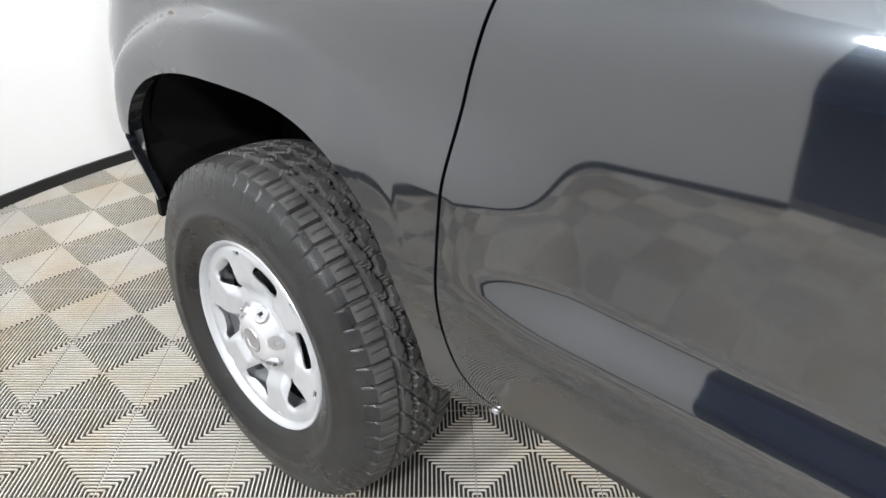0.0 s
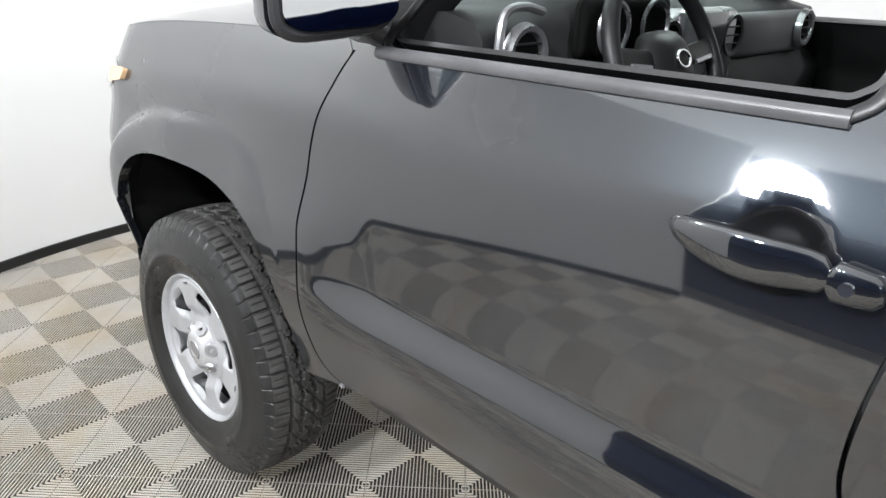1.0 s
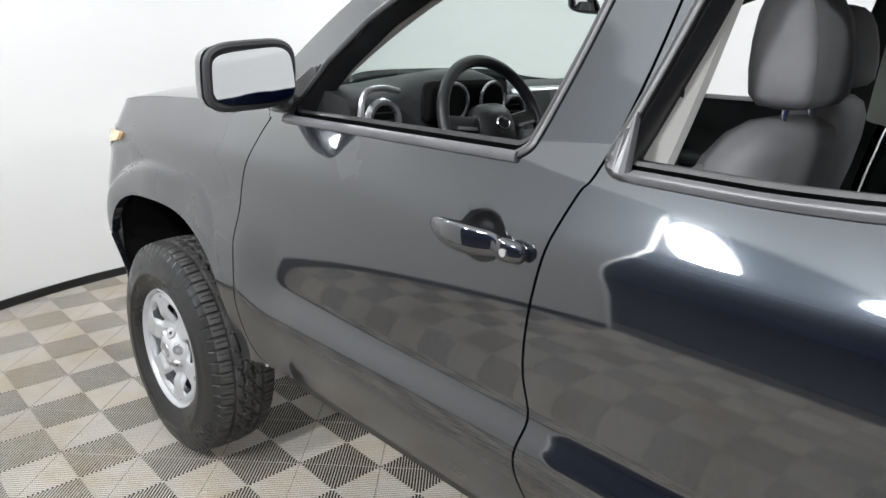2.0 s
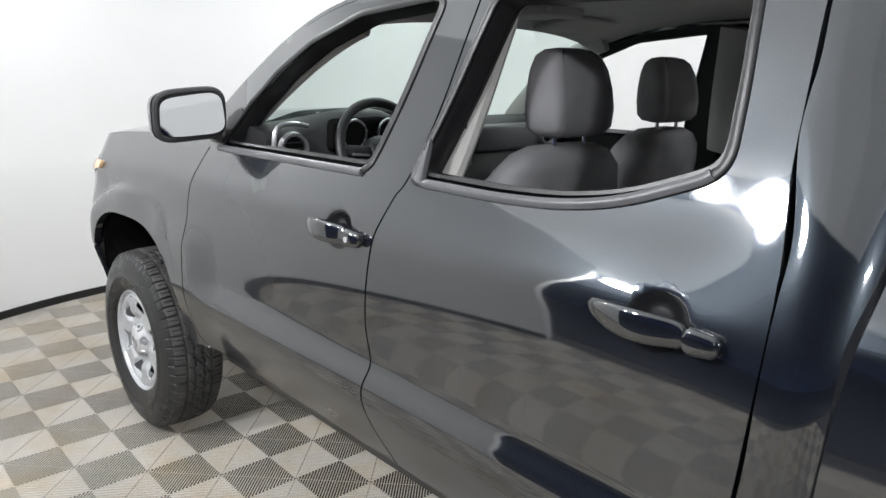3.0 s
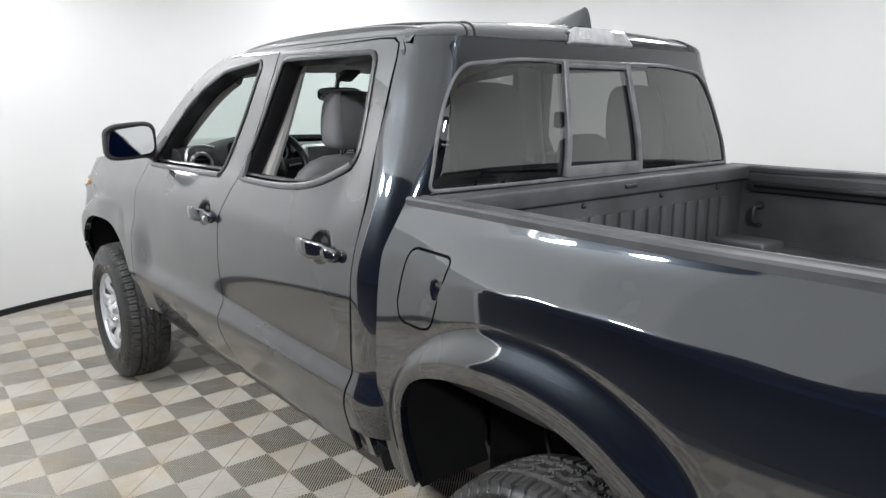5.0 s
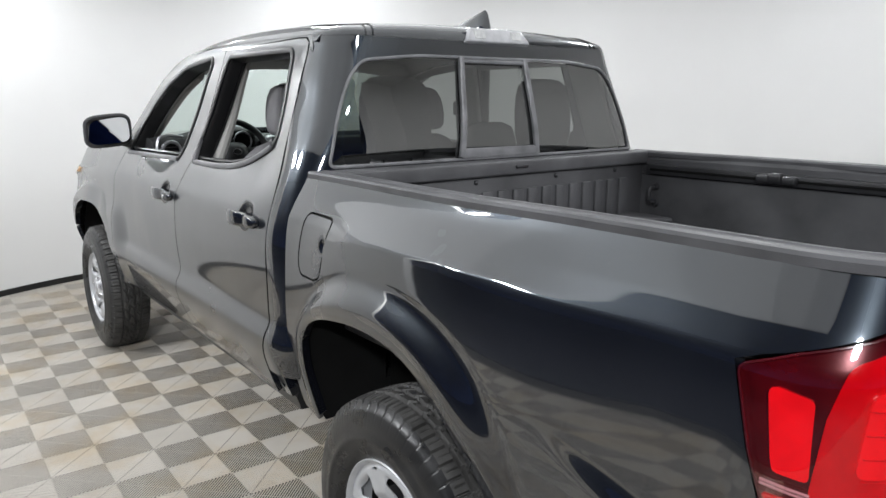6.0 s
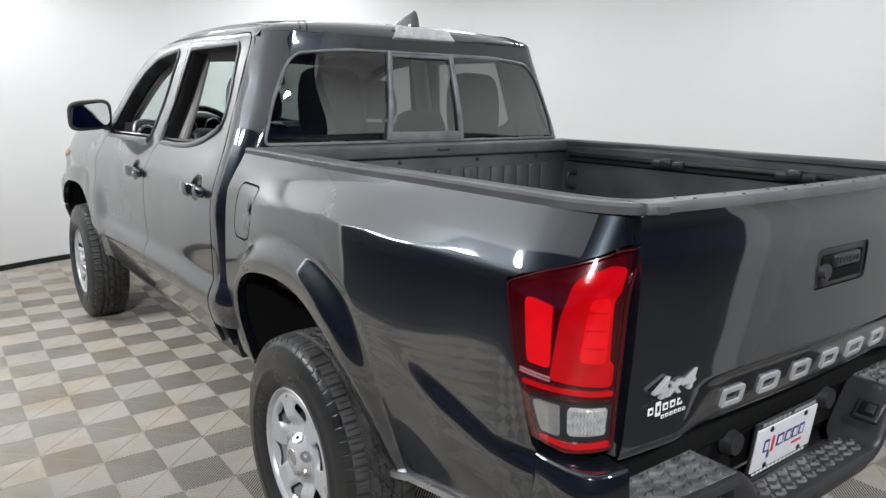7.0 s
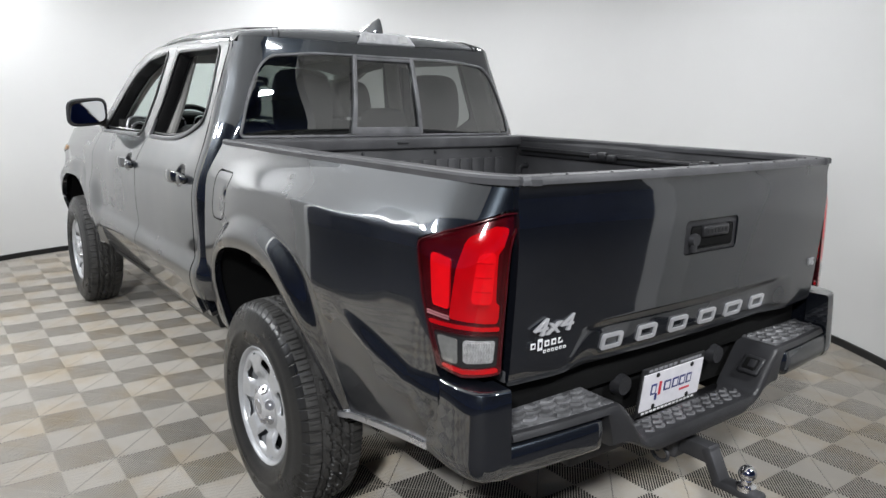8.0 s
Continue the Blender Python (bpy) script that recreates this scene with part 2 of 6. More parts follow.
def spaced(poly, step):
    """A closed outline with no edge longer than step."""
    out = []
    for i, a in enumerate(poly):
        b = poly[(i + 1) % len(poly)]
        n = max(1, math.ceil((b - a).length / step))
        out += [a.lerp(b, j / n) for j in range(n)]
    return [q for i, q in enumerate(out) if (q - out[i - 1]).length > 1e-5]


def inside(px, pz, poly):
    """Which of the points lie in the outline."""
    got = np.zeros(len(px), bool)
    for i in range(len(poly)):
        x1, z1 = poly[i - 1]
        x2, z2 = poly[i]
        if abs(z1 - z2) < 1e-12:
            continue
        hit = ((z1 > pz) != (z2 > pz)) & (px < (x2 - x1) * (pz - z1) / (z2 - z1) + x1)
        got ^= hit
    return got


def spline(pts):
    """A natural cubic through (t, value)."""
    t, v = np.array(pts, float).T
    n = len(t)
    h = np.diff(t)
    a = np.zeros((n, n))
    r = np.zeros(n)
    a[0, 0] = a[-1, -1] = 1
    for i in range(1, n - 1):
        a[i, i - 1:i + 2] = h[i - 1], 2 * (h[i - 1] + h[i]), h[i]
        r[i] = 6 * ((v[i + 1] - v[i]) / h[i] - (v[i] - v[i - 1]) / h[i - 1])
    m = np.linalg.solve(a, r)

    def at(x):
        x = min(max(x, t[0]), t[-1])
        i = min(max(int(np.searchsorted(t, x)) - 1, 0), n - 2)
        p, q, w = t[i + 1] - x, x - t[i], h[i]
        return float(m[i] * p ** 3 / (6 * w) + m[i + 1] * q ** 3 / (6 * w) + (v[i] / w - m[i] * w / 6) * p + (v[i + 1] / w - m[i + 1] * w / 6) * q)

    return at


def ease(x, a, b):
    t = min(max((x - a) / (b - a), 0.0), 1.0)
    return t * t * (3 - 2 * t)


def panel(name, outline, surf, material, parent, out, holes=(), step=0.03, depth=0.014, label="", lift=0.0, hole_depth=None):
    """A sheet of bodywork: an outline with holes in the surface's own coordinates, laid on the surface, its edges turned in by depth."""
    loops = [spaced([Vector(p) for p in outline], step)] + [spaced([Vector(p) for p in h], step) for h in holes]
    flat, edges, owner = [], [], []
    for li, lp in enumerate(loops):
        s = len(flat)
        flat += lp
        edges += [(s + i, s + (i + 1) % len(lp)) for i in range(len(lp))]
    rim = np.array([(p.x, p.y) for p in flat])
    lo, hi = rim.min(0), rim.max(0)
    gx, gz = np.meshgrid(np.arange(lo[0] + step / 2, hi[0], step), np.arange(lo[1] + step / 2, hi[1], step))
    gx, gz = gx.ravel(), gz.ravel()
    ok = inside(gx, gz, [tuple(p) for p in loops[0]])
    for h in loops[1:]:
        ok &= ~inside(gx, gz, [tuple(p) for p in h])
    gx, gz = gx[ok], gz[ok]
    if len(gx):
        far = np.array([((rim - (a, b)) ** 2).sum(1).min() for a, b in zip(gx, gz)])
        ok = far > (0.45 * step) ** 2
        gx, gz = gx[ok], gz[ok]
    flat2 = flat + [Vector((a, b)) for a, b in zip(gx, gz)]
    vs, _, fs, *_ = geometry.delaunay_2d_cdt(flat2, edges, [], 0, 1e-7)
    cx = np.array([sum(vs[i].x for i in f) / 3 for f in fs])
    cz = np.array([sum(vs[i].y for i in f) / 3 for f in fs])
    ok = inside(cx, cz, [tuple(p) for p in loops[0]])
    for h in loops[1:]:
        ok &= ~inside(cx, cz, [tuple(p) for p in h])
    fs = [tuple(f) for f, k in zip(fs, ok) if k]
    e = 2e-3
    place, normal = [], []
    for v in vs:
        p = Vector(surf(v.x, v.y))
        n = (Vector(surf(v.x + e, v.y)) - Vector(surf(v.x - e, v.y))).cross(Vector(surf(v.x, v.y + e)) - Vector(surf(v.x, v.y - e)))
        place.append(p)
        normal.append(n.normalized() if n.length > 1e-12 else Vector(out))
    mean = sum(normal, Vector())
    sign = 1 if mean.dot(Vector(out)) > 0 else -1
    normal = [n * sign for n in normal]
    place = [p + n * lift for p, n in zip(place, normal)]
    tri = []
    for f in fs:
        a, b, c = (place[i] for i in f)
        n = (b - a).cross(c - a)
        if n.length > 1e-10:
            tri.append(f if n.dot(normal[f[0]]) > 0 else f[::-1])
    loop_n = [normal[i] for f in tri for i in f]
    # the turned-in edge
    border = {}
    for f in tri:
        for i in range(3):
            k = (f[i], f[(i + 1) % 3])
            border[k] = border.get(k, 0) + 1
    inner = {}
    flange = []
    hole_pts = {tuple(round(c, 5) for c in p) for h in loops[1:] for p in h}
    for (a, b) in list(border):
        if (b, a) in border:
            continue
        for i in (a, b):
            if i not in inner:
                d = depth
                if hole_depth is not None and tuple(round(c, 5) for c in vs[i]) in hole_pts:
                    d = hole_depth
                inner[i] = len(place)
                place.append(place[i] - normal[i] * d)
        flange.append((b, a, inner[a], inner[b]))
    if depth or hole_depth:
        for f in flange:
            n = (place[f[1]] - place[f[0]]).cross(place[f[2]] - place[f[0]]).normalized()
            loop_n += [n] * 4
        tri = tri + flange
    me = bpy.data.meshes.new(name)
    me.from_pydata([tuple(p) for p in place], [], tri)
    me.shade_smooth()
    me.normals_split_custom_set([tuple(n) for n in loop_n])
    return finish(name, me, material, parent, label)


def sweep(name, path, section, material, parent=None, closed=False, up=None, label="", angle=40):
    """A section (list of 2D points, side and up) carried along a 3D path; up gives the direction at each point."""
    n = len(path)
    path = [Vector(p) for p in path]
    verts, faces = [], []
    k = len(section)
    for i, p in enumerate(path):
        a = path[(i - 1) % n] if closed or i else p
        b = path[(i + 1) % n] if closed or i + 1 < n else p
        t = (b - a).normalized()
        u = Vector(up[i] if isinstance(up, list) else (up or (0, 0, 1)))
        s = t.cross(u).normalized()
        u = s.cross(t).normalized()
        verts += [p + s * q[0] + u * q[1] for q in section]
    for i in range(n if closed else n - 1):
        j = (i + 1) % n
        faces += [(i * k + a, i * k + (a + 1) % k, j * k + (a + 1) % k, j * k + a) for a in range(k)]
    if not closed:
        faces += [tuple(range(k))[::-1], tuple((n - 1) * k + a for a in range(k))]
    bm = bmesh.new()
    bv = [bm.verts.new(v) for v in verts]
    for f in faces:
        bm.faces.new([bv[i] for i in f])
    return part(name, bm, material, parent, label, angle)


def circle(r, n=10, sx=1.0, sy=1.0):
    return [(r * sx * math.cos(2 * math.pi * i / n), r * sy * math.sin(2 * math.pi * i / n)) for i in range(n)]


def turned(name, profile, material, parent=None, n=64, label="", angle=35, closed=False):
    """A profile of (radius, y) turned about the y axis."""
    verts, faces, k = [], [], len(profile)
    for i in range(n):
        c, s = math.cos(2 * math.pi * i / n), math.sin(2 * math.pi * i / n)
        verts += [(r * c, y, r * s) for r, y in profile]
    for i in range(n):
        j = (i + 1) % n
        for a in range(k if closed else k - 1):
            b = (a + 1) % k
            faces.append((i * k + a, i * k + b, j * k + b, j * k + a))
    bm = bmesh.new()
    bv = [bm.verts.new(v) for v in verts]
    for f in faces:
        bm.faces.new([bv[i] for i in f])
    bmesh.ops.remove_doubles(bm, verts=bm.verts, dist=1e-5)
    return part(name, bm, material, parent, label, angle)


def loft(name, sections, material, parent=None, label="", caps=True, angle=45):
    """Closed sections of equal length joined into one skin."""
    bm = bmesh.new()
    rows = [[bm.verts.new(p) for p in s] for s in sections]
    k = len(rows[0])
    for a, b in zip(rows, rows[1:]):
        for i in range(k):
            bm.faces.new((a[i], a[(i + 1) % k], b[(i + 1) % k], b[i]))
    if caps:
        bm.faces.new(rows[0][::-1])
        bm.faces.new(rows[-1])
    return part(name, bm, material, parent, label, angle)


def squircle(w, d, n=28, p=3.2):
    out = []
    for i in range(n):
        a = 2 * math.pi * i / n
        c, s = math.cos(a), math.sin(a)
        out.append((w / 2 * math.copysign(abs(c) ** (2 / p), c), d / 2 * math.copysign(abs(s) ** (2 / p), s)))
    return out


# ---- the room ----
ROOM_X, ROOM_Y, ROOM_A, ROOM_B, ROOM_H = 1.72, -0.05, 3.72, 3.2, 2.8


def room_edge(deg, grow=0.0):
    """The booth's plan: an ellipse whose end by the tailgate turns inwards."""
    if deg < 22:
        x, y = room_edge(22, 0.0)
        t = (22 - deg) / 10
        return x - 0.135 * t + 0.95 * grow, y - 0.435 * t - 0.30 * grow
    a = radians(deg)
    return ROOM_X + (ROOM_A + grow) * math.cos(a), ROOM_Y + (ROOM_B + grow) * math.sin(a)


WALL_FROM, WALL_TO = 12.0, 248.5


def curved_wall(name, z0, z1, inner, outer, material, kind="structure", label="", a0=WALL_FROM, a1=WALL_TO, parent=None):
    """A bowed wall with thickness along the booth's rounded plan."""
    n = 96
    verts, faces = [], []
    for i in range(n + 1):
        deg = a0 + (a1 - a0) * i / n
        xi, yi = room_edge(deg, inner)
        xo, yo = room_edge(deg, outer)
        verts += [(xi, yi, z0), (xi, yi, z1), (xo, yo, z1), (xo, yo, z0)]
    for i in range(n):
        k, j = 4 * i, 4 * i + 4
        faces += [(k + a, k + (a + 1) % 4, j + (a + 1) % 4, j + a) for a in range(4)]
    faces += [(3, 2, 1, 0), (4 * n, 4 * n + 1, 4 * n + 2, 4 * n + 3)]
    bm = bmesh.new()
    bv = [bm.verts.new(v) for v in verts]
    for f in faces:
        bm.faces.new([bv[i] for i in f])
    ob = part(name, bm, material, parent, angle=40)
    return tagged(ob, label, "wall" if not parent else "", kind=kind) if not parent else ob


wall = curved_wall("wall_booth", -0.05, ROOM_H, 0.0, 0.12, WALL, label="smooth white painted curved wall of a photo booth")
base = curved_wall("baseboard", -0.05, 0.045, -0.014, -0.001, BASE, label="low black rubber baseboard along the white wall")
base["category"] = "baseboard"


def ceiling_plate():
    bm = bmesh.new()
    outline = [room_edge(12 + 237 * i / 72, 0.12) for i in range(73)]
    outline = [(x, y) for x, y in outline if y > -3.15] + [(0.30, -3.15), (4.78, -3.15), (4.78, 0.62)]
    n = len(outline)
    lo = [bm.verts.new((x, y, ROOM_H)) for x, y in outline]
    hi = [bm.verts.new((x, y, ROOM_H + 0.1)) for x, y in outline]
    bm.faces.new(lo[::-1])
    bm.faces.new(hi)
    for i in range(n):
        bm.faces.new((lo[i], lo[(i + 1) % n], hi[(i + 1) % n], hi[i]))
    return tagged(part("ceiling", bm, CEIL), "plain white booth ceiling with soft light", "ceiling", kind="structure")


ceiling_plate()

# the dark hall that the booth opens to
hall = bmesh.new()
for size, centre in (((26, 0.2, 6.5), (3, -12, 3.2)), ((26, 0.2, 6.5), (3, 9, 3.2)), ((0.2, 21.2, 6.5), (16, -1.5, 3.2)), ((0.2, 21.2, 6.5), (-10, -1.5, 3.2))):
    add_box(hall, size, centre)
tagged(part("wall_hall", hall, HALL), "dark unlit walls of the surrounding hall", "wall", kind="structure")
tagged(box("ceiling_hall", (26, 21.2, 0.2), (3, -1.5, 6.55), HALL, bevel=0), "dark unlit ceiling of the hall", "ceiling", kind="structure")


def high_bay(x, y, z, r):
    """A round hanging lamp: housing, rim and glowing diffuser."""
    lamp = empty("high_bay_lamp", pose(x, y, z))
    bm = bmesh.new()
    bmesh.ops.create_cone(bm, cap_ends=True, segments=32, radius1=r * 1.06, radius2=r * 0.35, depth=0.18, matrix=Matrix.Translation((0, 0, 0.112)))
    part("housing", bm, HALL, lamp)
    bm = bmesh.new()
    bmesh.ops.create_cone(bm, cap_ends=True, segments=32, radius1=r, radius2=r, depth=0.02, matrix=Matrix.Translation((0, 0, 0.012)))
    part("diffuser", bm, LAMP_GLOW, lamp, "white round diffuser")
    top = 6.45
    rod = max(top - z - 0.2, 0.05)
    bm = bmesh.new()
    bmesh.ops.create_cone(bm, cap_ends=True, segments=10, radius1=0.012, radius2=0.012, depth=rod, matrix=Matrix.Translation((0, 0, 0.2 + rod / 2)))
    part("drop_rod", bm, HALL, lamp)
    return tagged(lamp, "round white high-bay lamp hanging in the dark hall", "lamp", "high-bay lamps")


for lx, ly, lz in LAMPS:
    high_bay(lx, ly, lz, LAMP_R)


def fill_lamp(x, y, z, r):
    """A flat round lamp added under the booth ceiling as fill light."""
    lamp = empty("ceiling_lamp", pose(x, y, z))
    bm = bmesh.new()
    bmesh.ops.create_cone(bm, cap_ends=True, segments=32, radius1=r * 1.08, radius2=r * 1.08, depth=0.016, matrix=Matrix.Translation((0, 0, 0.02)))
    part("housing", bm, CEIL, lamp)
    bm = bmesh.new()
    bmesh.ops.create_cone(bm, cap_ends=True, segments=32, radius1=r, radius2=r, depth=0.01, matrix=Matrix.Translation((0, 0, 0.006)))
    part("diffuser", bm, LAMP_GLOW, lamp, "white round diffuser")
    return tagged(lamp, "flat round white fill lamp added under the booth ceiling", "lamp", "booth ceiling lamps")


for lx, ly, lz in FILL_LAMPS:
    fill_lamp(lx, ly, lz, LAMP_R)


# ---- the pickup truck: x runs from the front axle to the rear, its middle lies on y = 0 ----
truck = empty("pickup_truck")
tagged(truck, "glossy black crew-cab pickup truck with its side windows down", "truck")

WB = 3.235
LOW = spline([(0.40, 0.790), (0.47, 0.832), (0.55, 0.868), (0.62, 0.892), (0.67, 0.905), (0.70, 0.9065), (0.73, 0.901), (0.765, 0.887),
              (0.80, 0.8835), (0.86, 0.8850), (0.94, 0.8882), (1.02, 0.8888), (1.06, 0.8878), (1.10, 0.8840), (1.125, 0.8768), (1.15, 0.8660), (1.18, 0.8524), (1.21, 0.8387), (1.25, 0.8191)])
TOP = spline([(1.25, 0.8191), (1.28, 0.8050), (1.31, 0.7932), (1.35, 0.7791), (1.42, 0.7558), (1.50, 0.7329), (1.58, 0.7115), (1.66, 0.6895), (1.70, 0.675), (1.73, 0.648)])
# towards the cab's rear corner the shoulder softens into one even slope
CORNER = spline([(0.98, 0.8988), (1.05, 0.8962), (1.10, 0.8868), (1.15, 0.8716), (1.20, 0.8545), (1.25, 0.8365), (1.30, 0.8190), (1.36, 0.7985), (1.42, 0.7785), (1.50, 0.7515), (1.58, 0.7235), (1.66, 0.6925), (1.70, 0.676), (1.73, 0.648)])
BED = spline([(0.44, 0.802), (0.50, 0.825), (0.58, 0.847), (0.66, 0.8645), (0.74, 0.8755), (0.81, 0.8795), (0.87, 0.8800), (0.93, 0.8788), (0.98, 0.8772), (1.04, 0.8748), (1.09, 0.8715), (1.115, 0.8687),
              (1.135, 0.8650), (1.15, 0.8590), (1.165, 0.8517), (1.18, 0.8443), (1.21, 0.8300), (1.24, 0.8178), (1.265, 0.8085), (1.30, 0.796)])
# top line of the bulge over the rear wheel
BULGE_TOP = spline([(2.70, 1.085), (2.90, 1.108), (3.05, 1.124), (3.20, 1.133), (3.38, 1.138), (3.55, 1.134), (3.75, 1.127), (4.10, 1.120)])
BULGE = spline([(2.52, 0.0), (2.60, 0.0003), (2.65, 0.0010), (2.70, 0.0026), (2.76, 0.0060), (2.83, 0.0115), (2.90, 0.0175), (2.95, 0.0213), (3.0, 0.0240), (3.1, 0.0268), (3.2, 0.0278), (3.32, 0.028), (3.45, 0.028)])
FENDER_DROP = spline([(-0.95, 0.26), (-0.75, 0.155), (-0.55, 0.085), (-0.35, 0.048), (-0.1, 0.025), (0.15, 0.012), (0.40, 0.004), (0.62, 0.0)])


ARCH_F = (0.0, 0.445, 0.505)
# the rear opening is squarer in front and sweeps back behind the wheel; its raised band follows it outside
REAR_IN = [(3.650, 0.47), (3.608, 0.545), (3.556, 0.640), (3.502, 0.735), (3.445, 0.810), (3.372, 0.868), (3.280, 0.902), (3.17, 0.916), (3.05, 0.912), (2.93, 0.893), (2.835, 0.864), (2.768, 0.826), (2.724, 0.770), (2.704, 0.69), (2.698, 0.60), (2.700, 0.50)]
REAR_OUT = [(3.715, 0.47), (3.690, 0.575), (3.655, 0.690), (3.615, 0.800), (3.560, 0.885), (3.495, 0.942), (3.410, 0.986), (3.300, 1.018), (3.18, 1.031), (3.06, 1.025), (2.95, 1.000), (2.845, 0.955), (2.750, 0.890), (2.680, 0.812), (2.648, 0.72), (2.640, 0.60), (2.640, 0.50)]
REAR_MID = (3.17, 0.45)


def polar(line):
    """Angle and reach of a line round the rear opening's middle, by rising angle."""
    pts = np.array([tuple(p) for p in catmull(line, 6)]) - REAR_MID
    return np.arctan2(pts[:, 1], pts[:, 0]), np.hypot(pts[:, 0], pts[:, 1])


REAR_IN_POLAR, REAR_OUT_POLAR = polar(REAR_IN), polar(REAR_OUT)
FLARE_RISE = spline([(-0.2, 0.015), (0.0, 0.0195), (0.12, 0.0238), (0.28, 0.0270), (0.40, 0.0277), (0.50, 0.0263), (0.62, 0.0216), (0.75, 0.0146), (0.88, 0.0070), (0.98, 0.0018), (1.07, -0.0006), (1.16, -0.0008), (1.25, -0.0002), (1.32, 0.0)])


def rear_flare(x, z):
    """The raised band round the rear opening: it rolls over from a narrow groove."""
    dx, dz = x - REAR_MID[0], z - REAR_MID[1]
    a, r = math.atan2(dz, dx), math.hypot(dx, dz)
    if a < -0.3 or a > math.pi or abs(dx) > 0.75:
        return 0.0
    r0, r1 = np.interp(a, *REAR_IN_POLAR), np.interp(a, *REAR_OUT_POLAR)
    t = (r - r0) / (r1 - r0)
    if t > 1.32:
        return 0.0
    fade = (0.45 + 0.55 * ease(z, 0.50, 0.80)) * (1 - 0.45 * ease(x, 3.0, 2.70))
    return float(FLARE_RISE(max(t, -0.2))) * fade


FRONT_OUT = [(0.462, 0.42), (0.458, 0.55), (0.448, 0.66), (0.428, 0.765), (0.396, 0.855), (0.356, 0.930), (0.292, 0.984), (0.19, 1.012), (0.06, 1.021), (-0.072, 1.016), (-0.195, 0.994), (-0.311, 0.947), (-0.383, 0.891), (-0.43, 0.82), (-0.46, 0.73), (-0.475, 0.62), (-0.478, 0.48)]
FRONT_MID = (0.0, 0.40)
FRONT_RISE = spline([(-0.2, 0.84), (0.0, 0.90), (0.3, 0.99), (0.52, 1.01), (0.70, 0.96), (0.82, 0.80), (0.91, 0.50), (0.99, 0.18), (1.07, 0.02), (1.15, 0.0), (1.4, 0.0)])
FRONT_OUT_PTS = np.array([tuple(p) for p in catmull(FRONT_OUT, 6)]) - FRONT_MID
FRONT_OUT_POLAR = (np.arctan2(FRONT_OUT_PTS[:, 1], FRONT_OUT_PTS[:, 0]), np.hypot(FRONT_OUT_PTS[:, 0], FRONT_OUT_PTS[:, 1]))


def front_flare(x, z):
    """The raised band round the front opening: a crisp step outside, narrowing to a point behind the wheel."""
    if abs(x) > 0.62 or z > 1.2:
        return 0.0
    cx, a, b = ARCH_F
    dx, dz = x - FRONT_MID[0], max(z - FRONT_MID[1], 0.0)
    ang, r = math.atan2(dz, dx), math.hypot(dx, dz)
    c, q = abs(math.cos(ang)), abs(math.sin(ang))
    r0 = ((c / a) ** 2.7 + (q / b) ** 2.7) ** (-1 / 2.7)
    r1 = max(float(np.interp(ang, *FRONT_OUT_POLAR)), r0 + 0.012)
    t = (r - r0) / (r1 - r0)
    if t > 1.3:
        return 0.0
    rise = (0.028 - 0.021 * ease(x, -0.10, 0.26)) * (0.15 + 0.85 * ease(z, 0.62, 0.92) if x > 0 else 0.4 + 0.6 * ease(z, 0.5, 0.8)) * min(1.0, (r1 - r0) / 0.10) * (1 - 0.75 * ease(x, 0.26, 0.40))
    return float(FRONT_RISE(max(t, -0.2))) * rise


def side(x, z):
    """Half width of the front end and the cab."""
    if x < 0.62:
        z_eq = z + FENDER_DROP(x) * ease(z, 0.72, 1.08)
    else:
        z_eq = z
    y = LOW(z_eq) if z_eq <= 1.25 else TOP(z_eq)
    # the fender is plain: the ledge in the doors fades out forwards
    plain = 0.872 + 0.046 * ease(z, 0.45, 0.74) - 0.02 * max(z - 0.70, 0)
    fade = (1 - ease(x, 0.50, 0.72)) * (1 - ease(z, 0.86, 1.0))
    y = y * (1 - fade) + plain * fade
    y += 0.010 * ease(x, 1.6, 2.6) * (1 - ease(z, 1.12, 1.25)) + 0.004 * ease(z, 0.85, 1.0) * (1 - ease(z, 1.0, 1.2)) * (1 - ease(x, 0.3, 0.9))
    if x > 2.3 and z > 1.0:
        k = ease(x, 2.3, 2.56) * ease(z, 1.0, 1.06)
        y = y * (1 - k) + CORNER(z) * k
    y += front_flare(x, z)
    if x < -0.38:
        y -= 0.46 * ((-0.38 - x) / 0.56) ** 2
    return y


BED_END, BED_SPAN = 4.09, 0.27


def bed_half(x, z):
    y = BED(z + 0.014 * ease(x, 3.35, 3.75) * ease(z, 0.95, 1.10)) + rear_flare(x, z)
    # a crisp-edged bulge over the wheel, soft towards the fuel flap and dying out behind the wheel
    reach = 0.11
    u = min(max((BULGE_TOP(x) + reach - z) / reach, 0.0), 1.0)
    y += BULGE(min(max(x, 2.52), 3.45)) * (1 - ease(x, 3.42, 3.98)) * u ** 1.6 * ease(z, 0.62, 0.9)
    # the low ledge towards the bumper
    ledge = 0.80 - 0.25 * (x - 3.95)
    y += 0.015 * ease(x, 3.70, 3.95) * (1 - ease(z, ledge - 0.035, ledge + 0.03)) * ease(z, 0.5, 0.68)
    y -= 0.006 * ease(x, 3.6, 4.15) + 0.013 * (1 - ease(x, 2.85, 3.25) * (1 - ease(x, 3.40, 3.75))) * ease(z, 1.17, 1.30)
    return y


def left_side(x, z):
    return (x, -side(x, z), z)


def right_side(x, z):
    return (x, side(x, z), z)


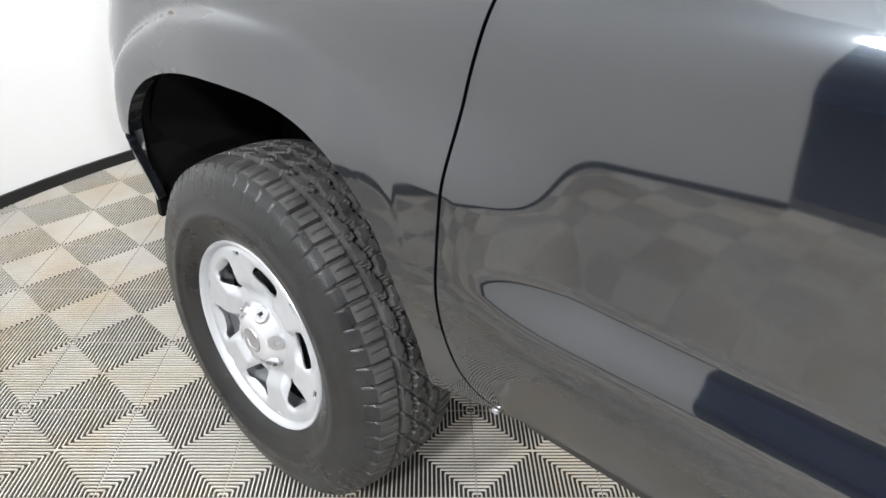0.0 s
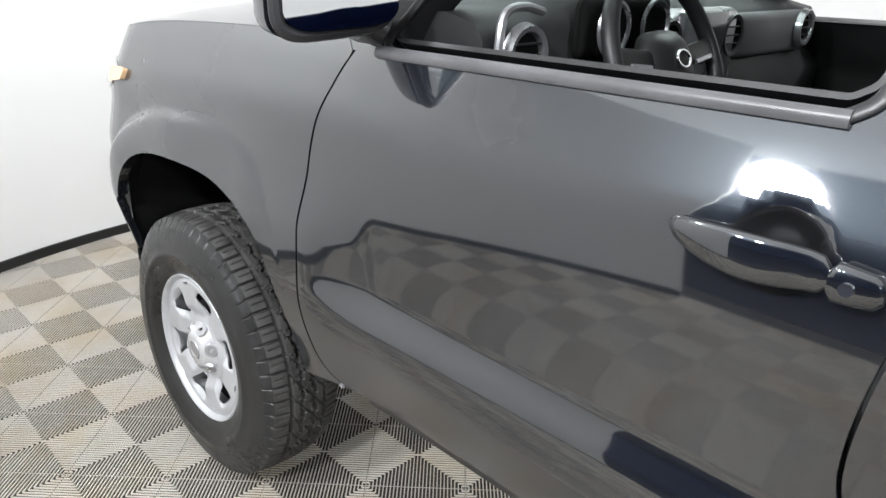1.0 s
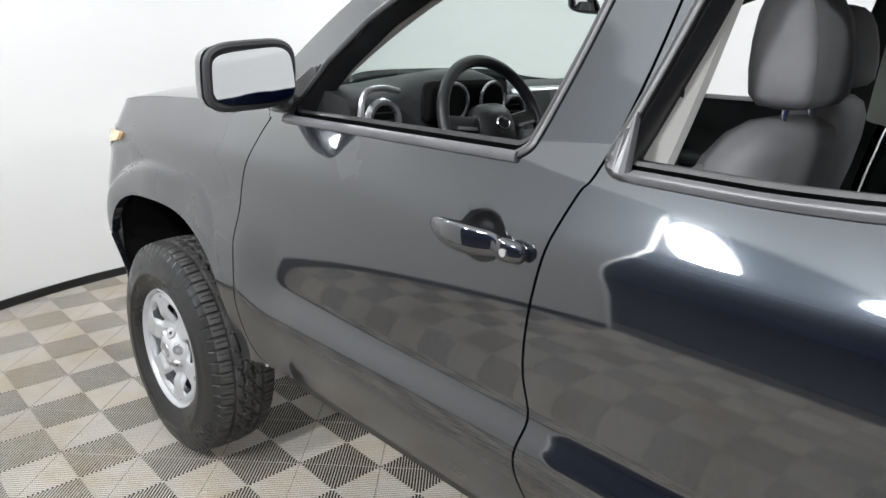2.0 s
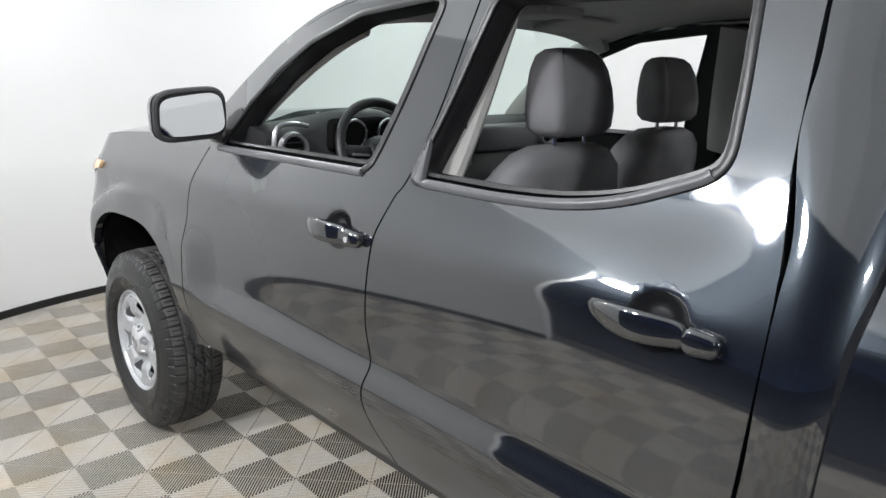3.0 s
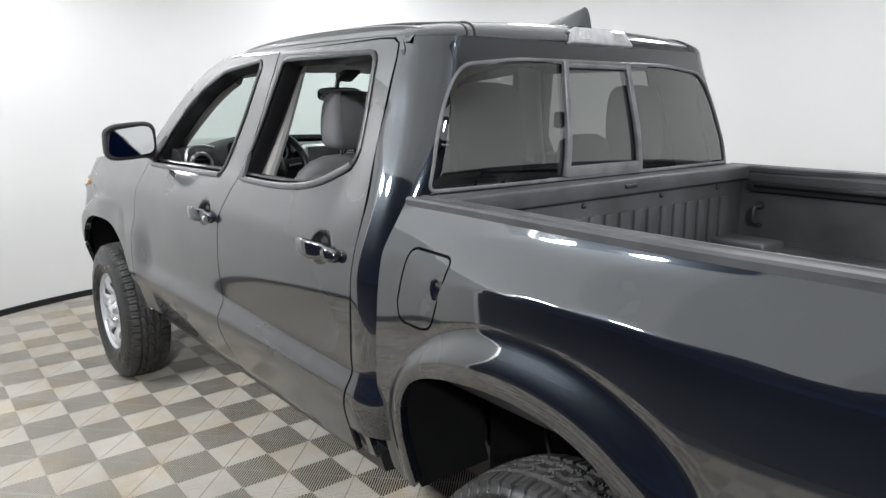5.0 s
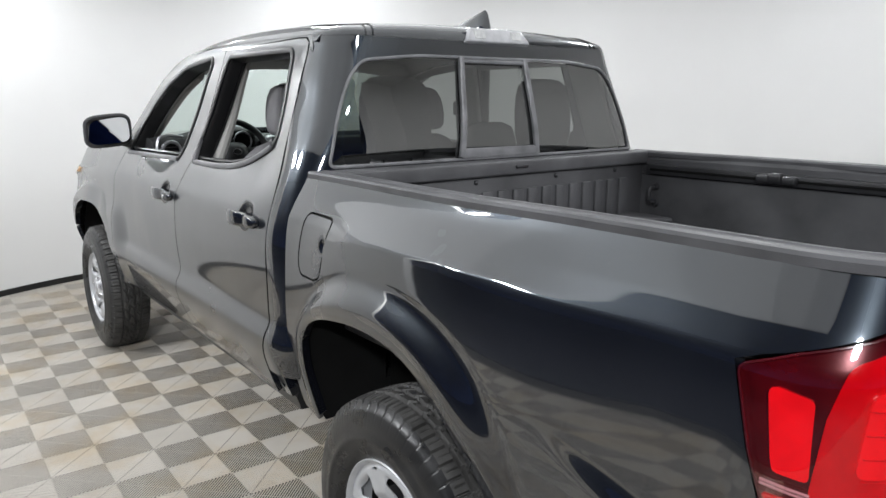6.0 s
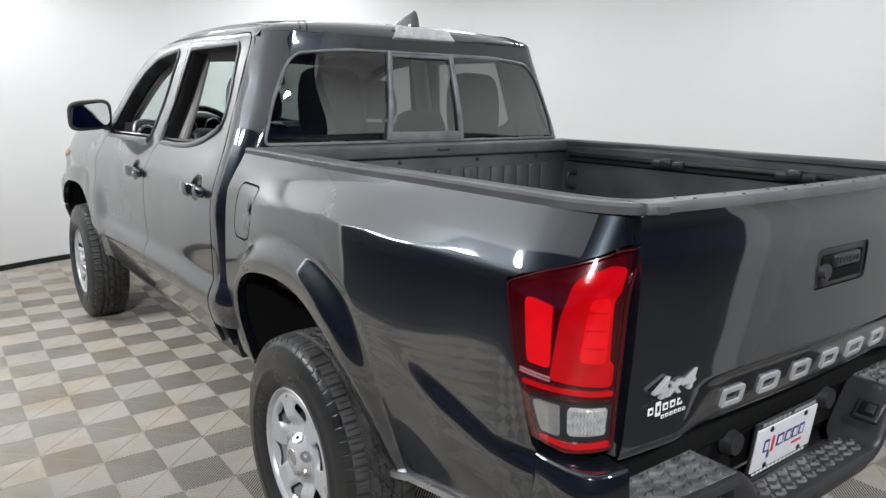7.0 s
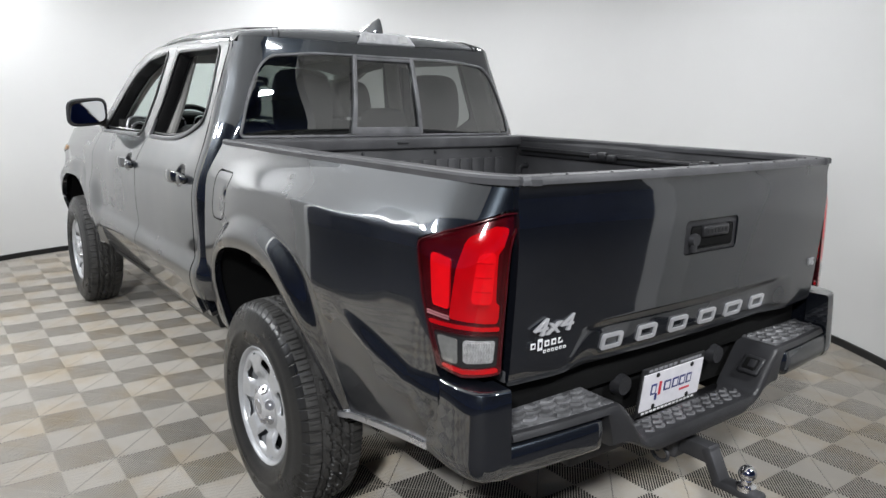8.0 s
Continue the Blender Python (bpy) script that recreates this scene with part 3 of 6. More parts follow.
def bed_skin(s, z, sgn=-1):
    """The bed's side, which turns round the rear corner past BED_END."""
    if s <= BED_END:
        return (s, sgn * bed_half(s, z), z)
    f = (s - BED_END) / BED_SPAN * math.pi / 2
    y = bed_half(BED_END, z)
    return (BED_END + 0.213 * max(math.sin(f), 0.0) ** 0.82, sgn * (y - 0.132 * (1 - max(math.cos(f), 0.0) ** 0.82)), z)


def arch_line(arch, z_end, n=40, grow=0.0, side_from=0):
    """The wheel opening's edge from behind the wheel over its top to its front."""
    cx, a, b = arch
    a, b = a + grow, b + grow
    pts = []
    for i in range(n + 1):
        t = math.pi * i / n
        c, s = math.cos(t), math.sin(t)
        pts.append(Vector((cx + a * math.copysign(abs(c) ** (2 / 2.7), c), 0.40 + b * abs(s) ** (2 / 2.7))))
    return [p for p in pts if p.y > 0.41]


GAP_A = [(0.592, 1.222), (0.571, 1.18), (0.544, 1.10), (0.518, 1.0), (0.503, 0.90), (0.497, 0.80), (0.497, 0.70), (0.505, 0.62), (0.526, 0.56), (0.574, 0.524), (0.67, 0.508)]
GAP_B = [(1.715, 1.690), (1.685, 1.55), (1.645, 1.36), (1.612, 1.235), (1.592, 1.20), (1.562, 1.10), (1.538, 0.97), (1.533, 0.86), (1.552, 0.775), (1.540, 0.69), (1.560, 0.61), (1.60, 0.545), (1.622, 0.508)]
GAP_C = [(2.455, 1.640), (2.461, 1.53), (2.472, 1.36), (2.496, 1.22), (2.505, 1.08), (2.497, 0.94), (2.487, 0.82), (2.492, 0.77), (2.478, 0.69), (2.468, 0.58), (2.462, 0.508)]


def shifted(line, d):
    return [p + Vector((d, 0)) for p in line]


gap_a, gap_b, gap_c = (catmull(g, 5) for g in (GAP_A, GAP_B, GAP_C))
ROOF_LINE = catmull([(0.632, 1.262), (0.72, 1.375), (0.85, 1.475), (1.02, 1.572), (1.20, 1.637), (1.42, 1.676), (1.715, 1.690)], 6)
CAB_RAIL = catmull([(0.44, 1.225), (0.58, 1.352), (0.74, 1.476), (0.94, 1.594), (1.14, 1.668), (1.42, 1.710), (1.75, 1.722), (2.45, 1.714)], 6)

WINDOW_F = rounded([(0.668, 1.236, 0.02), (0.775, 1.372, 0.10), (0.90, 1.475, 0.2), (1.06, 1.562, 0.2), (1.27, 1.632, 0.25), (1.585, 1.660, 0.02), (1.455, 1.262, 0.03), (1.43, 1.246, 0.03)], 6)
WINDOW_R = rounded([(1.628, 1.246, 0.025), (1.762, 1.655, 0.045), (2.338, 1.652, 0.03), (2.352, 1.50, 1.5), (2.362, 1.346, 0.06), (2.19, 1.277, 1.0), (2.06, 1.254, 2.0), (1.90, 1.246, 2.0)], 6)


def seal_ring(name, loop, surf, parent, w=0.011, h=0.007, material=None, label="", lift=0.002):
    """A rubber bead along a closed line on the surface."""
    loop = spaced([Vector(p) for p in loop], 0.03)
    path, ups, e = [], [], 2e-3
    for p in loop:
        q = Vector(surf(p.x, p.y))
        n = (Vector(surf(p.x + e, p.y)) - Vector(surf(p.x - e, p.y))).cross(Vector(surf(p.x, p.y + e)) - Vector(surf(p.x, p.y - e))).normalized()
        if n.y * q.y < 0:
            n = -n
        path.append(q + n * lift)
        ups.append(n)
    sec = [(-w, -h), (-w, h * 0.4), (-w * 0.5, h), (w * 0.5, h), (w, h * 0.4), (w, -h)]
    return sweep(name, path, sec, material or SEAL, parent, closed=True, up=ups, label=label)


def grown(loop, d):
    """The outline moved outwards by d."""
    c = sum((Vector(p) for p in loop), Vector((0, 0))) / len(loop)
    out, k = [], len(loop)
    area = sum(loop[i - 1][0] * loop[i][1] - loop[i][0] * loop[i - 1][1] for i in range(k))
    for i in range(k):
        t = Vector(loop[(i + 1) % k]) - Vector(loop[i - 1])
        n = Vector((t.y, -t.x)).normalized() * (1 if area > 0 else -1)
        out.append(Vector(loop[i]) + n * d)
    return out


# door handle pockets lie round these points of the side
HANDLE_F, HANDLE_R = (1.425, 1.098), (2.338, 1.107)


def pocket(hx, hz):
    """The side with a finger pocket pressed in behind the handle."""
    def at(x, z):
        r = math.hypot((x - hx + 0.01) / 0.062, (z - hz - 0.004) / 0.05)
        return 0.013 * (1 - ease(r, 0.30, 1.0))
    return at


def door_handle(parent, hx, hz, sgn, keyhole):
    """A body-coloured pull handle on its base, with the lock cover."""
    y0 = side(hx, hz)
    n = 18
    secs = []
    for i in range(n + 1):
        t = i / n
        x = hx - 0.140 + 0.194 * t
        yo = 0.003 + 0.034 * math.sin(math.pi * min(max(t, 0.0), 0.88)) ** 0.85
        h = 0.010 + 0.0125 * math.sin(math.pi * min(max(t, 0.0), 1.0)) ** 0.8 + 0.009 * t
        if i in (0, n):
            h *= 0.45
        zc = hz - 0.004 + 0.006 * (0.5 - t)
        yb = side(x, zc) + yo
        secs.append([(x, sgn * (yb + 0.008 * q[1] / 0.5), zc + h * q[0] / 0.5) for q in squircle(1, 1, 14, 2.6)])
    loft("door_handle", secs, PAINT, parent, "black pull handle", angle=60)
    secs = []
    for i in range(9):
        t = i / 8
        x = hx + 0.0535 + 0.052 * t
        h = 0.0225 * (1 - 0.22 * t ** 1.5) * (1 if 0 < i < 8 else 0.62)
        zc = hz - 0.007 - 0.004 * t
        yb = side(x, zc) + 0.022 * (1 - 0.5 * t ** 2)
        secs.append([(x, sgn * (yb + 0.012 * q[1] / 0.5), zc + h * q[0] / 0.5) for q in squircle(1, 1, 14, 2.8)])
    loft("lock_cover", secs, PAINT, parent, angle=60)
    if keyhole:
        bm = bmesh.new()
        bmesh.ops.create_cone(bm, cap_ends=True, segments=18, radius1=0.0085, radius2=0.0075, depth=0.008,
                              matrix=pose(hx + 0.073, sgn * (side(hx + 0.07, hz) + 0.033), hz - 0.009, 90, 0, 0))
        part("lock_cylinder", bm, CHROME, parent, "small chrome key cylinder")


def build_door(kind, sgn):
    pocket_at = pocket(*(HANDLE_F if kind == "front" else HANDLE_R))

    def skin(x, z):
        return (x, sgn * (side(x, z) - pocket_at(x, z)), z)

    def plain(x, z):
        return (x, sgn * side(x, z), z)

    def inner(x, z):
        return (x, sgn * (side(x, z) - 0.062), z)

    if kind == "front":
        line = shifted(gap_a, 0.003) + shifted(gap_b, -0.003)[::-1] + ROOF_LINE[::-1]
        win, hd = WINDOW_F, HANDLE_F
    else:
        line = shifted(gap_b, 0.003) + shifted(gap_c, -0.0035)[::-1] + [Vector((2.447, 1.675)), Vector((2.42, 1.689)), Vector((2.36, 1.693))]
        win, hd = WINDOW_R, HANDLE_R
    clean = [p for i, p in enumerate(line) if (p - line[i - 1]).length > 0.004]
    door = panel(f"{kind}_door", clean, skin, PAINT, truck, (0, sgn, 0), holes=[win], step=0.014, depth=0.022, hole_depth=0.045,
                 label="black door with its window wound down")
    small = grown(clean, -0.012)
    panel("door_trim", [p for p in small], inner, DASH, door, (0, -sgn, 0), holes=[grown(win, -0.012)], step=0.05, depth=-0.01, label="dark plastic inner door trim")
    seal_ring("window_seal", grown(win, 0.006), plain, door, 0.009, 0.0035, SEAL, "black rubber window surround")
    seal_ring("glass_channel", grown(win, -0.004), lambda x, z: (x, sgn * (side(x, z) - 0.034), z), door, 0.008, 0.024, SEAL)
    # the belt strip along the lower edge of the opening
    x0, x1 = (0.66, 1.44) if kind == "front" else (1.625, 2.345)
    low = [p for p in spaced([Vector(q) for q in win], 0.02) if p.y < 1.35 and x0 - 0.02 < p.x < x1 + 0.02]
    low.sort(key=lambda p: p.x)
    if kind == "front":
        low = [Vector((x0 + (x1 - x0) * i / 20, 1.233 + 0.011 * i / 20)) for i in range(21)]
    path = [(p.x, sgn * (side(p.x, p.y - 0.004) + 0.003), p.y - 0.004) for p in low]
    sweep("belt_strip", path, [(-0.011, -0.006), (-0.011, 0.003), (-0.006, 0.007), (0.005, 0.007), (0.010, 0.003), (0.010, -0.006)], BELT, door, up=[(0, sgn, 0.3)] * len(path), label="satin black belt strip")
    door_handle(door, *hd, sgn, kind == "front" and sgn < 0)
    oval = [(hd[0] - 0.012 + 0.058 * math.cos(a), hd[1] - 0.003 + 0.049 * math.sin(a)) for a in np.linspace(0, 2 * math.pi, 64)[:-1]]
    panel("handle_cup", oval, skin, SATIN_BLACK, door, (0, sgn, 0), step=0.006, depth=0.001, lift=0.001)
    if kind == "front":
        box("door_clip", (0.012, 0.008, 0.008), (0.585, sgn * (side(0.585, 0.517) + 0.002), 0.515), SATIN, door, 0.003, 2, label="small metal clip")
    # pocket lip and inner trim pieces
    if kind == "front":
        n = 12
        arm = [Vector((0.80 + 0.62 * i / n, sgn * (0.755 - 0.02 * math.sin(math.pi * i / n)), 1.02)) for i in range(n + 1)]
    else:
        arm = [Vector((1.72 + 0.5 * i / 10, sgn * 0.765, 1.03)) for i in range(11)]
    sweep("armrest", arm, squircle(0.09, 0.06, 14), DASH, door, up=(0, 0, 1))
    return door


for sgn in (-1, 1):
    build_door("front", sgn)
    build_door("rear", sgn)

for sgn in (-1, 1):
    skin = left_side if sgn < 0 else right_side
    # front fender
    top = [Vector((x, 1.2485 - FENDER_DROP(x) - 0.002)) for x in np.linspace(0.565, -0.80, 24)]
    top = [Vector((0.587, 1.224))] + top
    back = shifted(gap_a, -0.003)[1:]
    arch = arch_line(ARCH_F, 0.5)
    line = back[:-2] + [Vector((0.54, 0.508)), Vector((0.45, 0.492))] + [p for p in arch if p.y > 0.50]
    line = [p for p in line if not (p.x < -0.3 and p.y < 0.70)]
    line += [Vector((-0.46, 0.70)), Vector((-0.72, 0.74)), Vector((-0.80, 0.86))] + top[::-1]
    clean = [p for i, p in enumerate(line) if (p - line[i - 1]).length > 0.003]
    panel("front_fender", clean, skin, PAINT, truck, (0, sgn, 0), step=0.011, depth=0.03, label="black front fender with a raised wheel-arch flare")
    nose = rounded([(-0.432, 0.52, 0.02), (-0.425, 0.69, 0.01), (-0.62, 0.725, 0.02), (-0.80, 0.745, 0.02), (-0.83, 0.52, 0.02)])
    panel("bumper_corner", nose, skin, PAINT, truck, (-0.3, sgn, 0), step=0.03, depth=0.02)
    lamp = rounded([(-0.40, 1.085, 0.02), (-0.44, 1.03, 0.02), (-0.78, 0.93, 0.03), (-0.79, 1.01, 0.03), (-0.55, 1.09, 0.03)])
    head = panel("headlight", lamp, skin, CLEAR_LENS, truck, (-0.3, sgn, 0), step=0.02, depth=0.01, lift=0.004, label="clear headlight lens")
    mark = rounded([(-0.335, 1.082, 0.012), (-0.35, 1.052, 0.012), (-0.46, 1.030, 0.015), (-0.47, 1.075, 0.015)])
    panel("side_marker", mark, skin, AMBER, head, (-0.3, sgn, 0), step=0.02, depth=0.012, lift=0.012, label="small amber side marker")
    # rocker under the doors
    n = 30
    path = [(0.60 + 1.92 * i / n, sgn * 0.776, 0.478) for i in range(n + 1)]
    sweep("rocker", path, [(-0.045, -0.035), (-0.045, 0.036), (0.0, 0.048), (0.034, 0.040), (0.046, 0.02), (0.03, -0.03)] if sgn < 0 else
          [(0.045, -0.035), (0.045, 0.036), (0.0, 0.048), (-0.034, 0.040), (-0.046, 0.02), (-0.03, -0.03)], SEAL, truck, up=(0, 0, 1))
    # pillar and roof-rail frame behind the doors
    low = [Vector((0.46, 1.225)), Vector((0.64, 1.225))]
    rail = low + ROOF_LINE[1:] + [Vector((2.36, 1.698)), Vector((2.425, 1.694)), Vector((2.452, 1.678)), Vector((2.468, 1.65))] + [p for p in shifted(gap_c, 0.003)[2:]]
    rail += [Vector((2.53, 0.508)), Vector((2.545, 0.80)), Vector((2.54, 1.22)), Vector((2.512, 1.40)), Vector((2.492, 1.56)), Vector((2.482, 1.66)), Vector((2.45, 1.708))]
    rail += CAB_RAIL[::-1][1:-1]
    clean = [p for i, p in enumerate(rail) if (p - rail[i - 1]).length > 0.004]
    panel("cab_frame", clean, lambda x, z, s=sgn: (x, s * (side(x, z) - 0.001 - 0.018 * ease(x, 2.452, 2.470) * (1 - ease(z, 1.60, 1.66))), z), PAINT, truck, (0, sgn, 0), step=0.02, depth=0.05, label="black door pillars and roof rail")
    # inner jambs: pale trim on the pillars
    for px, qx, w in ((1.69, 1.62, 0.07),):
        path = [(qx + (px - qx) * t, sgn * (side(qx, 1.24 + 0.42 * t) - 0.085), 1.22 + 0.44 * t) for t in [i / 8 for i in range(9)]]
        sweep("pillar_trim", path, squircle(w * 1.9, 0.04, 12), TRIM, truck, up=[(0, sgn, 0)] * 9, label="grey fabric-look pillar trim")
    path = [(p.x + 0.045, sgn * (side(p.x, p.y) - 0.10), p.y - 0.035) for p in CAB_RAIL[2:24]]
    sweep("pillar_trim", path, squircle(0.085, 0.035, 12), TRIM, truck, up=[(0, sgn, 0.4)] * len(path), label="pale windscreen pillar trim")
    path = [(2.52 - 0.05 * t, sgn * (side(2.4, 1.24 + 0.42 * t) - 0.09), 1.22 + 0.44 * t) for t in [i / 8 for i in range(9)]]
    sweep("pillar_trim", path, squircle(0.16, 0.04, 12), TRIM, truck, up=[(0, sgn, 0)] * 9)

# cab back with the corner pillars: s runs along the skin from one side round to the other
CAB_R = 0.108


def cab_back(s, z):
    """s in -1.2..1.2; beyond 0.72 the skin turns the corner and runs forwards along the side."""
    sg, a = (1 if s >= 0 else -1), abs(s)
    turn = 2.515 - 0.065 * ease(z, 1.22, 1.5)
    w = side(turn, z) - 0.001
    xr = 2.656 - 0.062 * ease(z, 1.32, 1.74)
    r = CAB_R
    flat = w - r
    if a <= 0.72:
        y = flat * a / 0.72
        x = xr - 0.012 * (a / 0.72) ** 3
    else:
        f = min((a - 0.72) / 0.21, 1.0) * math.pi / 2
        y = flat + r * math.sin(f)
        x = xr - 0.012 - (xr - 0.012 - turn) * (1 - math.cos(f))
        if a > 0.93:
            x -= a - 0.93
            y = side(x, z) - 0.001
    return (x, sg * y, z)


half_win = [(-0.742, 1.287, 0.025), (-0.757, 1.42, 1.2), (-0.750, 1.505, 0.5), (-0.728, 1.575, 0.15), (-0.690, 1.614, 0.12), (-0.45, 1.634, 1.5)]
back_win = rounded(half_win + [(-y, z, r) for y, z, r in half_win[::-1]], 7)
half_line = [(0.971, 0.60), (0.963, 0.69), (0.949, 0.77), (0.954, 0.82), (0.944, 0.94), (0.941, 1.08), (0.9445, 1.22), (0.9365, 1.36), (0.9180, 1.50), (0.920, 1.60), (0.924, 1.66), (0.928, 1.693)]
half_line = catmull([Vector(p) for p in half_line], 4)
back_line = [Vector((-p.x, p.y)) for p in half_line] + [Vector((x, 1.693)) for x in (-0.6, 0.0, 0.6)] + half_line[::-1]
rear = panel("cab_back", back_line, cab_back, PAINT, truck, (1, 0, 0), holes=[back_win], step=0.022, depth=0.02, hole_depth=0.02, label="black cab back with rounded corners")


def glass_back(s, z):
    x, y, z = cab_back(s, z)
    return (x - 0.006, y, z)


window = panel("rear_window", grown(back_win, -0.006), glass_back, PRIVACY, truck, (1, 0, 0), step=0.03, depth=0.0, label="smoked sliding rear window in three panes")
seal = [Vector(cab_back(p.x, p.y)) for p in spaced([Vector(q) for q in grown(back_win, 0.004)], 0.03)]
sweep("window_seal", seal, [(-0.0045, -0.004), (-0.0045, 0.001), (-0.0025, 0.0025), (0.003, 0.0025), (0.0055, 0.001), (0.0055, -0.004)], WINDOW_FRAME, window, closed=True, up=[(1, 0, 0.1)] * len(seal), label="dark grey rubber surround")
for sx in (-0.215, 0.158):
    path = [Vector(cab_back(sx, 1.290 + 0.346 * i / 8)) + Vector((0.004, 0, 0)) for i in range(9)]
    sweep("slider_bar", path, squircle(0.024, 0.016, 10), WINDOW_FRAME, window, up=[(1, 0, 0)] * 9, label="grey upright slider bar")
for z in (1.303, 1.624):
    path = [Vector(cab_back(-0.215 + 0.373 * i / 6, z)) + Vector((0.003, 0, 0)) for i in range(7)]
    sweep("slider_rail", path, squircle(0.036 if z < 1.4 else 0.014, 0.014, 10), WINDOW_FRAME, window, up=[(1, 0, 0)] * 7)
box("slider_latch", (0.03, 0.028, 0.05), (2.60, -0.185, 1.46), PLASTIC, window, 0.008)

# roof
ROOF_MID = spline([(0.95, 1.655), (1.15, 1.714), (1.35, 1.748), (1.65, 1.772), (1.95, 1.778), (2.25, 1.773), (2.45, 1.760), (2.53, 1.747), (2.62, 1.72)])


def roof(x, y):
    zc = ROOF_MID(x)
    w = 0.652
    lowz = zc - 0.048 - 0.03 * ease(x, 1.4, 1.05)
    f = min(abs(y) / w, 1.0)
    z = lowz + (zc - lowz) * (1 - f ** 2.4) ** 0.62
    # the two pressed channels along the roof
    z -= 0.006 * math.exp(-((abs(y) - 0.52) / 0.012) ** 2)
    return (x, y, z)


roof_line = []
for i in range(21):
    y = -0.650 + 1.30 * i / 20
    roof_line.append(Vector((2.50 - 0.04 * (abs(y) / 0.65) ** 3.5, y)))
for i in range(29):
    x = 2.44 - (2.44 - 1.13) * i / 28
    roof_line.append(Vector((x, 0.650)))
for i in range(21):
    y = 0.650 - 1.30 * i / 20
    roof_line.append(Vector((1.02 + 0.10 * (abs(y) / 0.65) ** 2, y)))
for i in range(29):
    x = 1.13 + (2.44 - 1.13) * i / 28
    roof_line.append(Vector((x, -0.650)))
roof_line = [p for i, p in enumerate(roof_line) if (p - roof_line[i - 1]).length > 0.004]
roof_ob = panel("roof", roof_line, roof, PAINT, truck, (0, 0, 1), step=0.03, depth=0.03, label="black roof panel")
for sgn in (-1, 1):
    path = []
    for i in range(40):
        x = 1.06 + (2.50 - 1.06) * i / 39
        p = Vector(roof(x, 0.640))
        q = Vector((x, side(x, 1.70), 1.70)) if x < 2.45 else p
        path.append((x, sgn * 0.640, p.z + 0.002))
    sweep("roof_joint", path, [(-0.012, -0.02), (-0.012, 0.002), (0.0, 0.005), (0.012, 0.002), (0.012, -0.02)], PAINT, roof_ob, up=(0, 0, 1))


def rail_skin(x, t, sgn):
    """The rounded shoulder between the roof and the door frames; t from 0 at the frame to 1 at the roof."""
    zf = 1.69
    for a, b in zip(CAB_RAIL, CAB_RAIL[1:]):
        if a.x <= x <= b.x:
            zf = a.y + (b.y - a.y) * (x - a.x) / (b.x - a.x)
    zf = zf - 0.012
    a = Vector((x, side(x, zf), zf))
    b = Vector(roof(x, 0.60))
    c = Vector((x, side(x, zf) - 0.030, zf + (b.z - zf) * 0.97))
    p = a * (1 - t) ** 2 + c * 2 * t * (1 - t) + b * t * t
    return (p.x, sgn * p.y, p.z)


for sgn in (-1, 1):
    rect = spaced([Vector((1.0, 0)), Vector((2.46, 0)), Vector((2.46, 1)), Vector((1.0, 1))], 0.06)
    verts, faces, nx, nt_ = [], [], 60, 10
    for i in range(nx + 1):
        for j in range(nt_ + 1):
            verts.append(rail_skin(1.0 + 1.50 * i / nx, j / nt_, sgn))
    for i in range(nx):
        for j in range(nt_):
            a = i * (nt_ + 1) + j
            f = (a, a + nt_ + 1, a + nt_ + 2, a + 1)
            faces.append(f if sgn < 0 else f[::-1])
    raw("roof_shoulder", verts, faces, PAINT, roof_ob, angle=60)

# rounded rear edge of the roof down to the window, with the stop lamp in it
def roof_rear(s, t):
    """The rounded edge from the cab back (t 0) up to the roof (t 1)."""
    low = Vector(cab_back(s, 1.694))
    yy = math.copysign(min(0.63, abs(low.y) * 0.935), s)
    hi = Vector(roof(2.48 - 0.05 * abs(s) ** 3, yy * 0.985))
    mid = Vector((low.x - 0.006, low.y * (1 - 0.02 * abs(s)), low.z + (hi.z - low.z) * 0.92))
    return low * (1 - t) ** 2 + mid * 2 * t * (1 - t) + hi * t * t


verts, faces, ny, nt_ = [], [], 48, 10
for i in range(ny + 1):
    for j in range(nt_ + 1):
        verts.append(roof_rear(-0.93 + 1.86 * i / ny, j / nt_))
for i in range(ny):
    for j in range(nt_):
        a = i * (nt_ + 1) + j
        faces.append((a, a + nt_ + 1, a + nt_ + 2, a + 1))
for sgn in (-1, 1):
    for ds in (0.0, 0.034):
        path = [roof_rear(sgn * (0.665 + ds), t / 10) + Vector((0.0015, 0, 0.0015)) for t in range(11)]
        path += [Vector(roof(2.46 - 0.06 * k, sgn * (0.562 + ds * 0.8))) + Vector((0, 0, 0.002)) for k in range(1, 22)]
        sweep("ditch_line", path, circle(0.0024, 6), SEAL, roof_ob, up=[(0.7, 0, 0.7)] * len(path))
raw("roof_edge", verts, faces, PAINT, roof_ob, angle=60)

stop = empty("stop_lamp")
stop.parent = truck
stop["label"] = "clear high-mounted stop lamp above the rear window"
bm = bmesh.new()
add_box(bm, (0.060, 0.300, 0.054), (2.577, 0, 1.708), 0.006, 3, pose(0, 0, 0, 0, -22, 0))
for v in bm.verts:
    v.co.y *= 1.0 - 0.11 * (v.co.z - 1.700) / 0.025
part("lens", bm, principled("clear_lamp_lens", (0.55, 0.55, 0.57), 0.12, coat=1.0, spread=0.15, scale=30), stop)
for y, w in ((-0.088, 0.05), (0.088, 0.05)):
    bm = bmesh.new()
    add_box(bm, (0.005, w, 0.032), (2.6032, y, 1.7186), 0.0008, 1, pose(0, 0, 0, 0, -22, 0))
    part("bulb_window", bm, PRISM, stop)
bm = bmesh.new()
